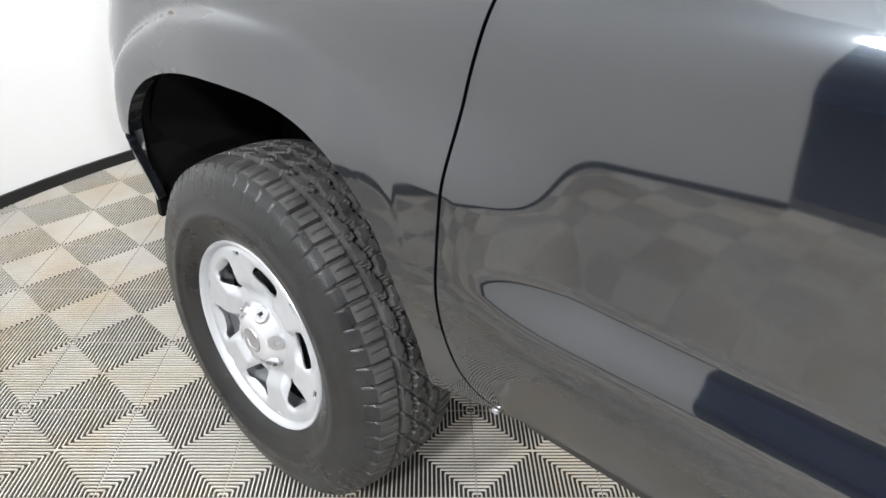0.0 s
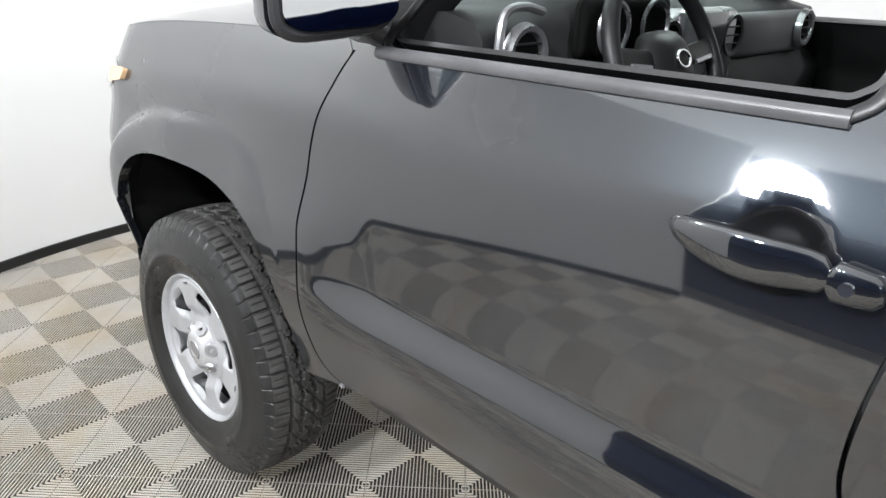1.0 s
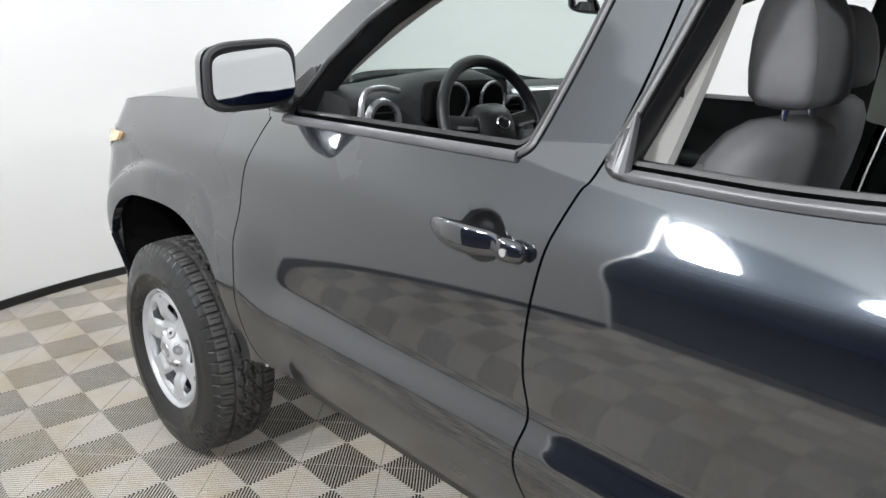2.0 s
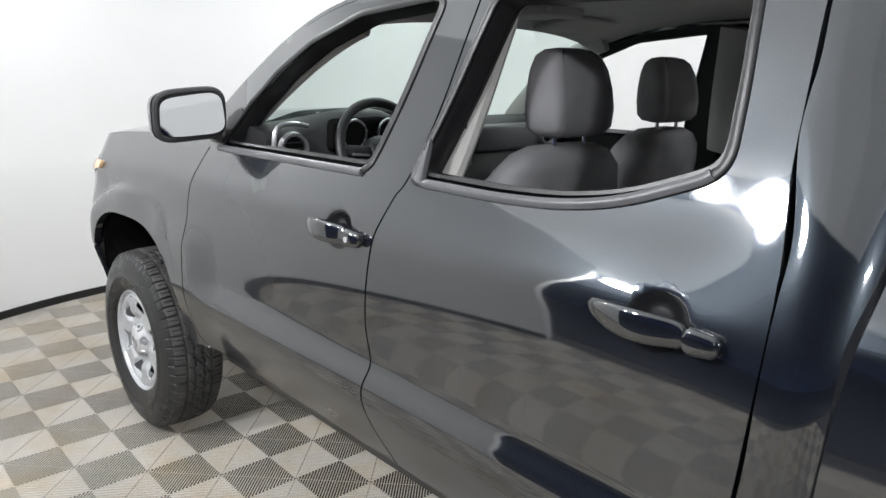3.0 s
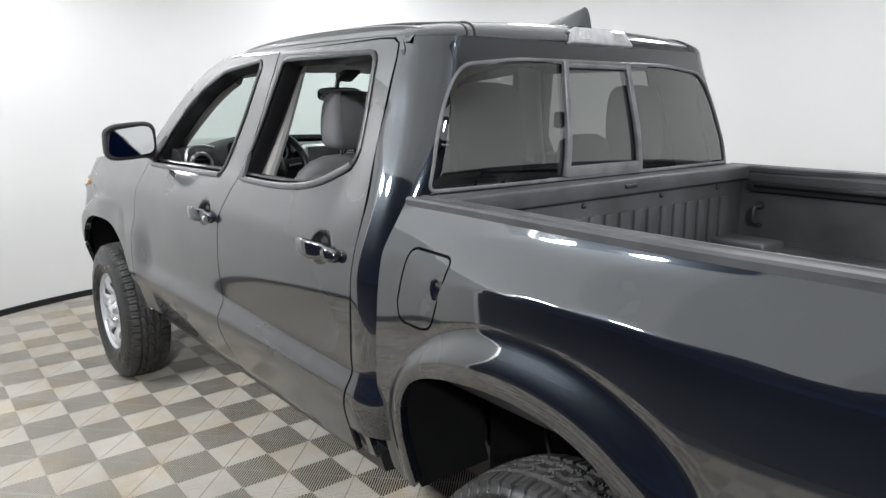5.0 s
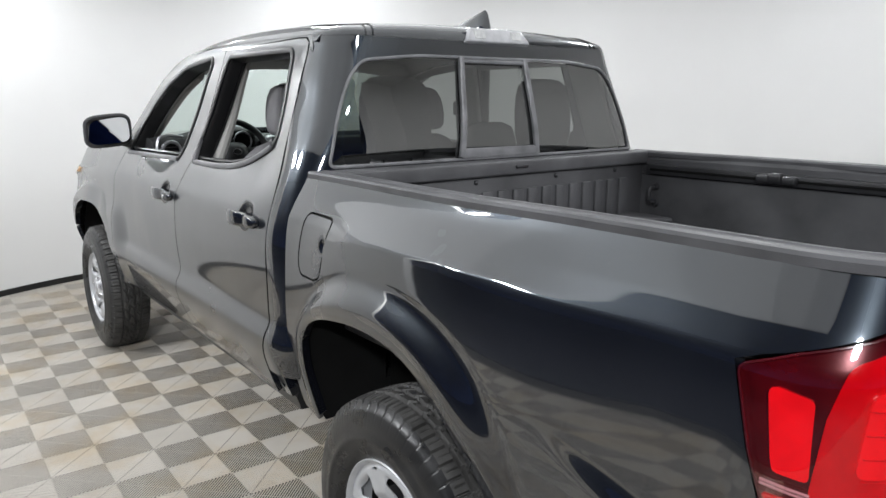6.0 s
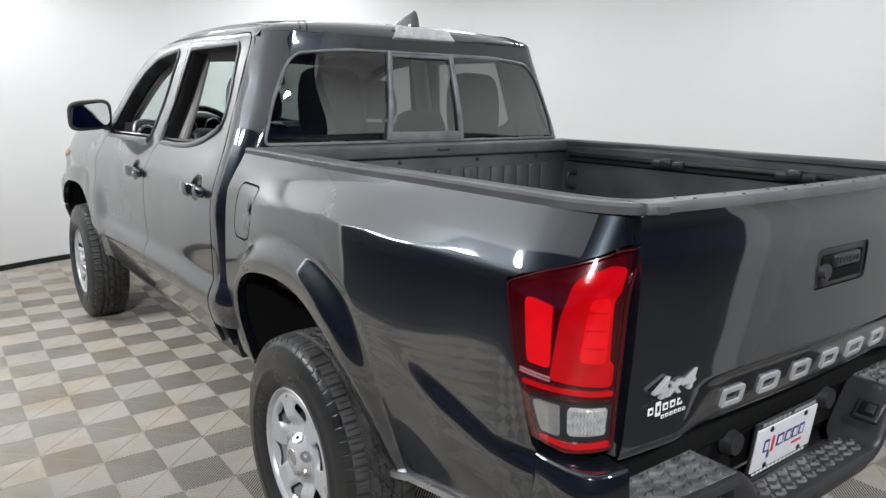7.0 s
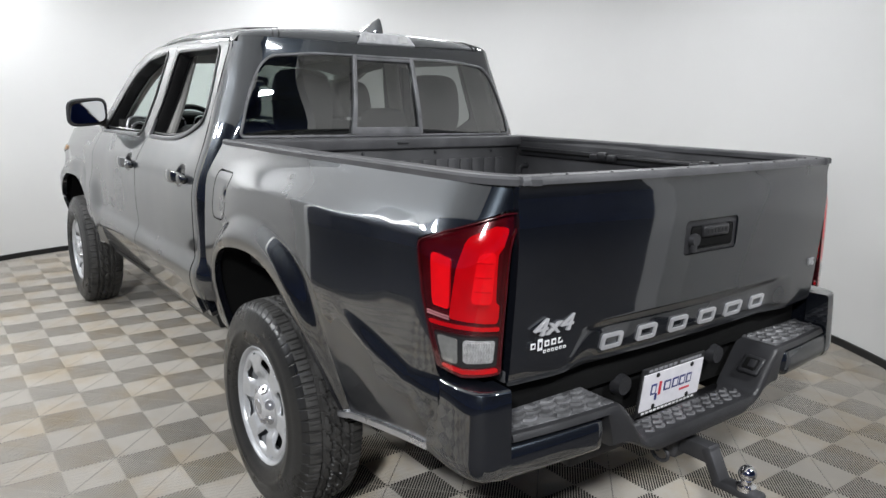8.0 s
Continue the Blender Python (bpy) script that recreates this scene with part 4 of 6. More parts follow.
add_box(bm, (0.07, 0.30, 0.010), (2.555, 0, 1.735), 0.005, 2, pose(0, 0, 0, 0, 24, 0))
part("lamp_hood", bm, PAINT, stop)

secs = []
for i in range(12):
    t = i / 11
    xf = 2.185 + 0.270 * t ** 0.62 + 0.05 * t ** 8
    xb = 2.560 - 0.018 * t - 0.012 * t ** 8
    zz = 1.742 + 0.074 * t
    w = 0.072 * (1 - t) ** 0.75 + 0.013
    ring = []
    for k in range(20):
        a = 2 * math.pi * k / 20
        c, q = math.cos(a), math.sin(a)
        f = 0.5 - 0.5 * c
        wide = (0.25 + 0.75 * min(1.0, f * 1.8)) * (1 if f < 0.85 else 0.9)
        ring.append((xf + (xb - xf) * f, w / 2 * q * wide, zz - 0.012 * (1 - f) * t))
    secs.append(ring)
loft("fin_antenna", secs, PAINT, truck, "black shark-fin antenna", angle=50)

# windscreen and bonnet


def screen(u, v):
    """u across -1..1, v from the foot 0 to the roof 1."""
    x0, z0, w0 = 0.43 - 0.30 * (1 - abs(u) ** 2.2) * 0.7, 1.215 + 0.02 * (1 - u * u), 0.745
    x1, z1, w1 = 1.155 - 0.10 * (1 - abs(u) ** 2), 1.645 + 0.045 * (1 - u * u), 0.605
    return (x0 + (x1 - x0) * v, (w0 + (w1 - w0) * v) * u, z0 + (z1 - z0) * (v + 0.10 * v * (1 - v)))


rect = [(-1, 0), (1, 0), (1, 1), (-1, 1)]
panel("windscreen", rect, screen, GLASS, truck, (-1, 0, 1), step=0.07, depth=0.0, label="pale green tinted windscreen")


def bonnet(x, u):
    """u across -1..1 of the width at x."""
    z_edge = 1.2485 - FENDER_DROP(x)
    w = side(x, z_edge - 0.002) + 0.0
    f = abs(u)
    z = z_edge + 0.062 * (1 - f ** 2.6) * ease(x, -0.98, -0.4) + 0.02 * (1 - ease(f, 0.35, 0.62)) * ease(x, -0.85, -0.1)
    return (x, w * u, z)


hood_line = [Vector((x, 1.0)) for x in np.linspace(0.62, -0.80, 30)] + [Vector((-0.80 - 0.13 * (1 - u * u), u)) for u in np.linspace(0.95, -0.95, 20)]
hood_line += [Vector((x, -1.0)) for x in np.linspace(-0.80, 0.62, 30)] + [Vector((0.62 - 0.36 * (1 - u ** 2), u)) for u in np.linspace(-0.95, 0.95, 20)]
panel("hood", hood_line, bonnet, PAINT, truck, (0, 0, 1), step=0.04, depth=0.02, label="black hood")
# plain front closing the truck
verts, faces, n = [], [], 24
for i in range(n + 1):
    u = -1 + 2 * i / n
    xe = -0.80 - 0.12 * (1 - u * u)
    w = side(-0.80, 0.9)
    verts += [(xe, w * u, 0.50), (xe - 0.03, w * u, 0.75), (xe, w * u, 1.03)]
for i in range(n):
    for j in range(2):
        a = 3 * i + j
        faces.append((a, a + 1, a + 4, a + 3))
raw("front_fascia", verts, faces, PAINT, truck, angle=60)

# ---- the bed ----
RAIL_Z = 1.262
for sgn in (-1, 1):
    def skin(s, z, g=sgn):
        return bed_skin(s, z, g)

    arch = catmull(REAR_IN, 4)
    front = catmull([(2.628, RAIL_Z), (2.618, 1.17), (2.602, 1.02), (2.594, 0.82), (2.590, 0.62), (2.592, 0.50)], 5)
    tail_edge = [Vector((4.180, 0.600)), Vector((4.178, 0.785)), Vector((4.165, 0.80)), Vector((4.118, 0.985)), Vector((4.096, 1.115)), Vector((4.12, 1.130)), Vector((4.30, 1.197)), Vector((4.345, 1.20)), Vector((4.345, RAIL_Z))]
    line = front + [Vector((2.64, 0.478)), Vector((2.685, 0.478))] + [p for p in arch[::-1]] + [Vector((3.675, 0.487)), Vector((3.89, 0.547))] + tail_edge
    line += [Vector((s, RAIL_Z)) for s in np.linspace(4.28, 2.66, 40)]
    clean = [p for i, p in enumerate(line) if (p - line[i - 1]).length > 0.003]
    cap = rounded([(2.732, 1.162, 0.03), (2.890, 1.160, 0.03), (2.884, 1.115, 0.02), (2.868, 1.085, 0.02), (2.862, 1.05, 0.03), (2.842, 0.990, 0.04), (2.80, 0.979, 0.03), (2.708, 0.978, 0.035), (2.697, 1.02, 0.05)], 5)
    holes = [grown(cap, 0.0065)] if sgn < 0 else []
    bed_side = panel("bed_side", clean, skin, PAINT, truck, (0, sgn, 0), holes=holes, step=0.008, depth=0.03, hole_depth=0.012,
                     label="black bed side with a raised wheel-arch flare")
    if sgn < 0:
        flap = panel("fuel_flap", cap, lambda s, z: tuple(Vector(bed_skin(s, z)) + Vector((0, 0.012 * math.exp(-(((s - 2.868) / 0.016) ** 2 + ((z - 1.085) / 0.02) ** 2)), 0))), PAINT, bed_side, (0, -1, 0), step=0.014, depth=0.01, label="black fuel filler flap")
        panel("flap_backing", grown(cap, 0.012), lambda s, z: tuple(Vector(bed_skin(s, z)) + Vector((0, 0.013, 0))), DARK, bed_side, (0, -1, 0), step=0.03, depth=0.0)
    # pale lower lip behind the wheel
    path = [Vector(bed_skin(x, z, sgn)) + Vector((0, 0.004 * sgn, -0.006)) for x, z in [(3.645 + 0.53 * i / 14, 0.484 + 0.114 * (i / 14) ** 0.85) for i in range(15)]]
    sweep("side_lip", path, [(-0.006, -0.010), (-0.006, 0.006), (0.006, 0.006), (0.006, -0.010)], SATIN if sgn < 0 else PLASTIC, bed_side, up=(0, 0, 1), label="thin bright lower edge")
    # plastic cap on the rail
    path, ups = [], []
    for i in range(50):
        s = 2.635 + (4.335 - 2.635) * i / 49
        p = Vector(bed_skin(s, 1.262, sgn))
        path.append((p.x, p.y - sgn * 0.030 * (1 if s < BED_END else 1 - 0.35 * ease(s, BED_END, 4.335)), 1.266))
    sec = [(-0.034, -0.012), (-0.036, 0.003), (-0.031, 0.009), (-0.018, 0.010), (-0.014, 0.007), (0.012, 0.007), (0.018, 0.010), (0.031, 0.009), (0.036, 0.003), (0.034, -0.012)]
    sweep("rail_cap", path, sec, RAIL_CAP, bed_side, up=(0, 0, 1), label="grained grey-black plastic rail cap")
    # inner wall of the liner
    verts, faces, n = [], [], 40
    prof = [(0.748, 1.262), (0.735, 1.245), (0.735, 1.222), (0.742, 1.215), (0.742, 1.185), (0.733, 1.178), (0.728, 1.0), (0.722, 0.80)]
    for i in range(n + 1):
        x = 2.70 + (4.27 - 2.70) * i / n
        verts += [(x, sgn * y, z) for y, z in prof]
    k = len(prof)
    for i in range(n):
        for j in range(k - 1):
            a = i * k + j
            faces.append((a, a + 1, a + k + 1, a + k))
    raw("liner_wall", verts, faces, LINER, bed_side, "matt black composite bed liner wall", angle=30)
    # utility rail with sliding cleats
    rail = box("deck_rail", (1.40, 0.028, 0.040), (3.46, sgn * 0.722, 1.203), PLASTIC, bed_side, 0.004, label="black utility rail")
    box("rail_slot", (1.36, 0.004, 0.010), (3.46, sgn * 0.7065, 1.203), DARK, bed_side, 0.001)
    for cx in (3.33, 3.86):
        cleat = bmesh.new()
        add_box(cleat, (0.15, 0.030, 0.030), (cx, sgn * 0.700, 1.205), 0.010, 3)
        add_box(cleat, (0.055, 0.040, 0.036), (cx, sgn * 0.694, 1.212), 0.012, 3)
        part("cleat", cleat, PLASTIC, bed_side, "sliding tie-down cleat")
    # tie-down hook at the front of the wall
    hook = catmull([(2.80, sgn * 0.725, 1.125), (2.80, sgn * 0.690, 1.125), (2.80, sgn * 0.680, 1.10), (2.80, sgn * 0.690, 1.07), (2.80, sgn * 0.725, 1.065)], 5)
    sweep("tie_down_hook", hook, circle(0.0075, 8), STEEL, bed_side, up=(1, 0, 0))
    for hz in (1.13, 1.06):
        bm = bmesh.new()
        bmesh.ops.create_cone(bm, cap_ends=True, segments=12, radius1=0.016, radius2=0.012, depth=0.012, matrix=pose(2.80, sgn * 0.722, hz, 90, 0, 0))
        part("hook_boss", bm, STEEL, bed_side)
    # wheel house inside the bed
    secs = []
    for i in range(17):
        t = i / 16
        a = math.pi * t
        x = 3.205 - 0.46 * math.cos(a)
        h = 0.80 + 0.19 * min(1, math.sin(a) * 1.9)
        secs.append([(x, sgn * 0.735, 0.79), (x, sgn * 0.735, h), (x, sgn * 0.60, h), (x, sgn * 0.565, h - 0.03 if h > 0.84 else h), (x, sgn * 0.56, 0.79)])
    loft("wheel_house", secs, LINER, bed_side, angle=40)
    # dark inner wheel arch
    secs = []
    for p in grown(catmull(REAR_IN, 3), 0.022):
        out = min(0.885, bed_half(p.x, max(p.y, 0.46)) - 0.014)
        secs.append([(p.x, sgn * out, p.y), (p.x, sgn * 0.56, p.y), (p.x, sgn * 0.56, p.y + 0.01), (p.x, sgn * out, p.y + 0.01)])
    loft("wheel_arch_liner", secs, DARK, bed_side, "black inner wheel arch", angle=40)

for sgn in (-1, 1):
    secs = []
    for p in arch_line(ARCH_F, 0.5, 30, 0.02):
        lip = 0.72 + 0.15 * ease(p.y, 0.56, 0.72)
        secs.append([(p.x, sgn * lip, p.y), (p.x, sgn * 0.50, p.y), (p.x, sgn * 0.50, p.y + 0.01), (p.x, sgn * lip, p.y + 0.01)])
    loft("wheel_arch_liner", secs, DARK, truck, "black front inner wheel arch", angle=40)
    # plain black plates added so that nothing shows through the arches
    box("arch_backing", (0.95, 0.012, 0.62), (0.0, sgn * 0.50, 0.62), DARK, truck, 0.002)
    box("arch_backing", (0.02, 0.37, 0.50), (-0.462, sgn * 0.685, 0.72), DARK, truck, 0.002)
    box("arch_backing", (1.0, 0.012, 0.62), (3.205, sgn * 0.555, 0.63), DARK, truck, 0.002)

# bed floor, bulkhead and its pressed ribs
bed = empty("truck_bed")
bed.parent = truck
bed["label"] = "matt black composite cargo bed"
box("bed_floor", (1.60, 1.46, 0.03), (3.49, 0, 0.785), LINER, bed, 0.004)
for i in range(14):
    box("floor_rib", (1.50, 0.045, 0.012), (3.49, -0.52 + 0.08 * i, 0.805), LINER, bed, 0.004)
box("bulkhead", (0.03, 1.47, 0.46), (2.705, 0, 1.02), LINER, bed, 0.004)
bm = bmesh.new()
add_box(bm, (0.085, 1.52, 0.052), (2.700, 0, 1.250), 0.008, 3)
part("bulkhead_rail", bm, RAIL_CAP, bed, "grey-black bulkhead top rail")
for i in range(17):
    y = -0.60 + 1.20 * i / 16
    w = 0.052
    bm = bmesh.new()
    add_box(bm, (0.016, w, 0.25), (2.724, y, 1.045), 0.007, 2)
    part("bulkhead_rib", bm, LINER, bed)
for y in (-0.55, -0.2, 0.2, 0.55):
    bm = bmesh.new()
    bmesh.ops.create_uvsphere(bm, u_segments=12, v_segments=6, radius=0.009, matrix=pose(2.722, y, 1.205))
    part("bolt_head", bm, STEEL, bed)
box("corner_step", (0.22, 0.16, 0.20), (2.82, 0.60, 0.92), LINER, bed, 0.015, 3)
box("rail_bolt", (0.012, 0.06, 0.012), (2.7445, 0.0, 1.253), STEEL, bed, 0.004)

# ---- tailgate ----
GATE = spline([(0.745, -0.034), (0.765, -0.014), (0.79, -0.004), (0.83, 0.0), (0.865, 0.002), (0.90, 0.004), (0.96, 0.008), (1.04, 0.012), (1.12, 0.014), (1.19, 0.010), (1.225, 0.006), (1.262, 0.010)])


def gate_skin(y, z):
    f = abs(y) / 0.72
    # the word stands in a shallow field under a crisp lip
    field = (0.008 + 0.12 * max(0.885 - z, 0.0)) * (1 - ease(z, 0.874, 0.890)) * (1 - ease(abs(y) + 0.25 * (z - 0.82), 0.40, 0.56))
    x = 4.308 + GATE(z) + 0.030 * (1 - f ** 2.2) - field
    return (x, y, z)


gate_line = rounded([(-0.728, 0.760, 0.02), (-0.728, 1.258, 0.012), (0.728, 1.258, 0.012), (0.728, 0.760, 0.02)])
grip = rounded([(-0.13, 1.030, 0.016), (-0.13, 1.128, 0.02), (0.13, 1.128, 0.02), (0.13, 1.030, 0.016)])
gate = panel("tailgate", gate_line, gate_skin, PAINT, truck, (1, 0, 0), holes=[grip], step=0.011, depth=0.05, hole_depth=0.02, label="closed black tailgate with bright letters along its lower edge")
box("inner_skin", (0.02, 1.44, 0.44), (4.262, 0, 1.01), LINER, gate, 0.004)
path = [(4.300 + 0.032 * (1 - (abs(y) / 0.72) ** 2.2), y, 1.266) for y in np.linspace(-0.722, 0.722, 36)]
sweep("gate_cap", path, [(-0.028, -0.008), (-0.030, 0.004), (-0.025, 0.010), (0.019, 0.010), (0.024, 0.004), (0.024, -0.010)], RAIL_CAP, gate, up=(0, 0, 1), label="grained grey-black tailgate cap")
for y in np.linspace(-0.6, 0.6, 9):
    for dx in (-0.012, 0.014):
        bm = bmesh.new()
        bmesh.ops.create_uvsphere(bm, u_segments=8, v_segments=5, radius=0.0045, matrix=pose(4.300 + 0.032 * (1 - (abs(y) / 0.72) ** 2.2) + dx, y + dx, 1.2755))
        part("cap_stud", bm, RAIL_CAP, gate)
# release handle
hx = 4.344
handle = box("release_handle", (0.016, 0.262, 0.100), (hx - 0.006, 0, 1.079), PLASTIC, gate, 0.006, 3, label="black plastic release handle with a key lock")
bm = bmesh.new()
add_box(bm, (0.012, 0.205, 0.066), (hx + 0.001, 0.004, 1.077), 0.010, 3)
part("handle_recess", bm, DARK, handle)
bm = bmesh.new()
add_box(bm, (0.022, 0.125, 0.034), (hx + 0.006, 0.010, 1.093), 0.008, 3)
part("handle_flap", bm, PLASTIC, handle)
for i in range(6):
    bm = bmesh.new()
    add_box(bm, (0.003, 0.011, 0.014), (hx + 0.0175, -0.032 + 0.017 * i, 1.094), 0.002, 1)
    part("raised_mark", bm, DASH, handle)
bm = bmesh.new()
bmesh.ops.create_cone(bm, cap_ends=True, segments=20, radius1=0.022, radius2=0.017, depth=0.02, matrix=pose(hx + 0.006, -0.085, 1.072, 0, 90, 0))
add_box(bm, (0.018, 0.022, 0.03), (hx + 0.006, -0.087, 1.050), 0.006, 2)
part("key_lock", bm, STEEL, handle, "grey key lock")
# bright word of six pieces along the lower edge: plain blocks of the letters' size
for i in range(6):
    y = -0.372 + 0.142 * i
    w = 0.080 if i != 4 else 0.092
    outline = rounded([(y - w / 2, 0.800, 0.01), (y + w / 2, 0.800, 0.01), (y + w / 2, 0.845, 0.01), (y - w / 2, 0.845, 0.01)], 3)
    inner = rounded([(y - w / 2 + 0.012, 0.8105, 0.004), (y + w / 2 - 0.012, 0.8105, 0.004), (y + w / 2 - 0.012, 0.8345, 0.004), (y - w / 2 + 0.012, 0.8345, 0.004)], 3)
    panel("bright_letter_block", outline, gate_skin, BADGE, gate, (1, 0, 0), holes=[inner], step=0.012, depth=0.006, hole_depth=0.005, lift=0.006, label="satin chrome block of the model word")
# badges


def text_mesh(name, words, size, m, material, parent, depth=0.002, shear=0.0, label=""):
    cu = bpy.data.curves.new(name, "FONT")
    cu.body, cu.size, cu.extrude, cu.bevel_depth, cu.shear = words, size, depth, 0.0006, shear
    cu.align_x, cu.align_y = "CENTER", "CENTER"
    ob = bpy.data.objects.new(name, cu)
    me = bpy.data.meshes.new_from_object(ob)
    bpy.data.objects.remove(ob)
    me.transform(m)
    return finish(name, me, material, parent, label, 30)


REARWARD = pose(0, 0, 0, 90, 0, 90)
gx = gate_skin(-0.60, 0.90)[0]
text_mesh("badge_four_by_four", "4x4", 0.058, pose(gx + 0.005, -0.610, 0.905) @ REARWARD @ Matrix.Diagonal((1.55, 1, 1, 1)), BADGE, gate, 0.004, 0.25, "chrome 4x4 badge")
gx = gate_skin(0.66, 0.92)[0]
text_mesh("badge_engine", "V6", 0.036, pose(gx + 0.004, 0.662, 0.915) @ REARWARD, BADGE, gate, 0.003, 0.2, "small chrome V6 badge")
gx = gate_skin(-0.60, 0.86)[0]
for y, z, w, h in [(-0.668 + 0.0235 * i, 0.862, 0.0165, 0.016 if i != 1 else 0.030) for i in range(6)] + [(-0.628 + 0.014 * i, 0.842, 0.010, 0.008) for i in range(6)]:
    box("sticker_bar", (0.0016, w, h), (gx + 0.0015, y, z), WHITE_PRINT, gate, 0.0006, 1, "white dealer sticker bar")
    box("sticker_gap", (0.0018, w * 0.5, h * 0.5), (gx + 0.0016, y, z), PAINT, gate, 0.0004, 1)

# ---- tail lamps ----
for sgn in (-1, 1):
    def skin(s, z, g=sgn):
        return bed_skin(s, z, g)

    outer = rounded([(4.100, 1.112, 0.02), (4.122, 0.985, 0.05), (4.168, 0.822, 0.012), (4.235, 0.802, 0.02), (4.345, 0.808, 0.012), (4.352, 1.00, 0.1), (4.352, 1.194, 0.01), (4.30, 1.190, 0.04), (4.16, 1.142, 0.04)], 5)
    facing = (0.7, sgn * 0.7, 0)
    lamp = panel("tail_lamp", outer, skin, RED_DEEP, truck, facing, step=0.016, depth=0.02, lift=-0.004, label="red tail lamp with a clear reversing lens")
    pieces = (
        ("stop_element", [(4.134, 1.094, 0.012), (4.146, 0.985, 0.02), (4.150, 0.966, 0.008), (4.194, 0.962, 0.008), (4.190, 1.082, 0.012)], RED_GUIDE, 0.002),
        ("tail_element", [(4.226, 1.136, 0.03), (4.206, 1.06, 0.03), (4.194, 0.940, 0.012), (4.336, 0.932, 0.012), (4.338, 0.975, 0.010), (4.326, 0.984, 0.010), (4.322, 1.100, 0.02), (4.336, 1.112, 0.012), (4.336, 1.158, 0.02), (4.29, 1.162, 0.03)], RED, 0.001),
        ("light_guide", [(4.264, 1.098, 0.02), (4.252, 0.982, 0.015), (4.312, 0.980, 0.015), (4.314, 1.108, 0.02)], RED_GUIDE, 0.0055),
        ("lamp_ledge", [(4.140, 0.930, 0.004), (4.145, 0.921, 0.004), (4.340, 0.914, 0.004), (4.340, 0.924, 0.004)], RED, 0.003),
        ("reverse_bezel", [(4.152, 0.906, 0.008), (4.176, 0.834, 0.008), (4.235, 0.824, 0.008), (4.338, 0.828, 0.008), (4.342, 0.902, 0.008)], SEAL, 0.0),
        ("reverse_lens", [(4.164, 0.898, 0.008), (4.184, 0.838, 0.008), (4.224, 0.832, 0.008), (4.220, 0.894, 0.008)], CLEAR_LENS, 0.004),
        ("reverse_prism", [(4.236, 0.893, 0.010), (4.238, 0.836, 0.012), (4.324, 0.838, 0.008), (4.330, 0.892, 0.008)], PRISM, 0.003),
        ("lower_strip", [(4.178, 0.828, 0.004), (4.184, 0.820, 0.004), (4.236, 0.808, 0.004), (4.340, 0.812, 0.004), (4.340, 0.822, 0.004), (4.236, 0.819, 0.004)], RED, 0.002),
    )
    for nm, pts, mt, lf in pieces:
        panel(nm, rounded(pts, 4), skin, mt, lamp, facing, step=0.012, depth=0.006, lift=lf)
    # wavy flutes of the reversing lamp
    for i in range(11):
        s0 = 4.243 + 0.0078 * i
        path = [Vector(skin(s0 + 0.0022 * (1 if k % 2 else -1), 0.842 + 0.0078 * k)) + Vector((0.005, sgn * 0.003, 0)) for k in range(7)]
        sweep("prism_flute", path, circle(0.0030, 6), PRISM, lamp, up=(1, 0, 0))
    for k in range(4):
        path = [Vector(skin(s0, 1.083 - 0.034 * k - 0.05 * (s0 - 4.2))) + Vector((0.004, sgn * 0.005, 0)) for s0 in np.linspace(4.262, 4.312, 6)]
        sweep("guide_line", path, circle(0.0012, 6), RED, lamp, up=(0, 0, 1))
    for z in (0.952, 0.946):
        path = [Vector(skin(s0, z - 0.10 * (s0 - 4.13))) + Vector((0.003, sgn * 0.004, 0)) for s0 in np.linspace(4.136, 4.196, 6)]
        sweep("lamp_ridge", path, circle(0.0024, 6), BADGE, lamp, up=(0, 0, 1), label="thin bright line")
    # the outer lens, red above and clear over the reversing lamp
    upper = [p for p in outer]
    cover = panel("red_lens", upper, skin, RED_LENS, lamp, facing, holes=[rounded([(4.156, 0.904, 0.008), (4.180, 0.832, 0.008), (4.235, 0.822, 0.008), (4.336, 0.826, 0.008), (4.340, 0.900, 0.008)], 4)],
                  step=0.014, depth=0.012, hole_depth=0.0, lift=0.0085, label="glossy red outer lens")
    clear = panel("clear_lens", rounded([(4.156, 0.904, 0.008), (4.180, 0.832, 0.008), (4.235, 0.822, 0.008), (4.336, 0.826, 0.008), (4.340, 0.900, 0.008)], 4), skin, CLEAR_PANE, lamp, facing,
                  step=0.014, depth=0.0, lift=0.0085, label="clear reversing lens")
    cover.visible_shadow = clear.visible_shadow = False
    seal_ring("lens_rim", grown(outer, -0.002), skin, lamp, 0.0022, 0.003, RED_DEEP, lift=0.006)

# ---- rear bumper ----
bumper = empty("rear_bumper")
bumper.parent = truck
bumper["label"] = "black step bumper with treaded plastic pads"


def bumper_x(y):
    return 4.390 - 0.034 * (abs(y) / 0.76) ** 3


def step_top(y):
    """Height of the step: pads at the sides, a dip in the middle."""
    return 0.535 + 0.134 * ease(abs(y), 0.265, 0.405)


def tread(x, y, z, w, r, parent):
    """A raised crescent on a step."""
    arc = [(x + 0.011 * math.sin(math.pi * k / 6), y - w / 2 + w * k / 6, z + (step_top(y - w / 2 + w * k / 6) - step_top(y))) for k in range(7)]
    sweep("tread_bar", arc, [(-r, -0.003), (-r * 0.5, r * 0.55), (r * 0.5, r * 0.55), (r, -0.003)], STEP_PLASTIC, parent, up=(0, 0, 1))


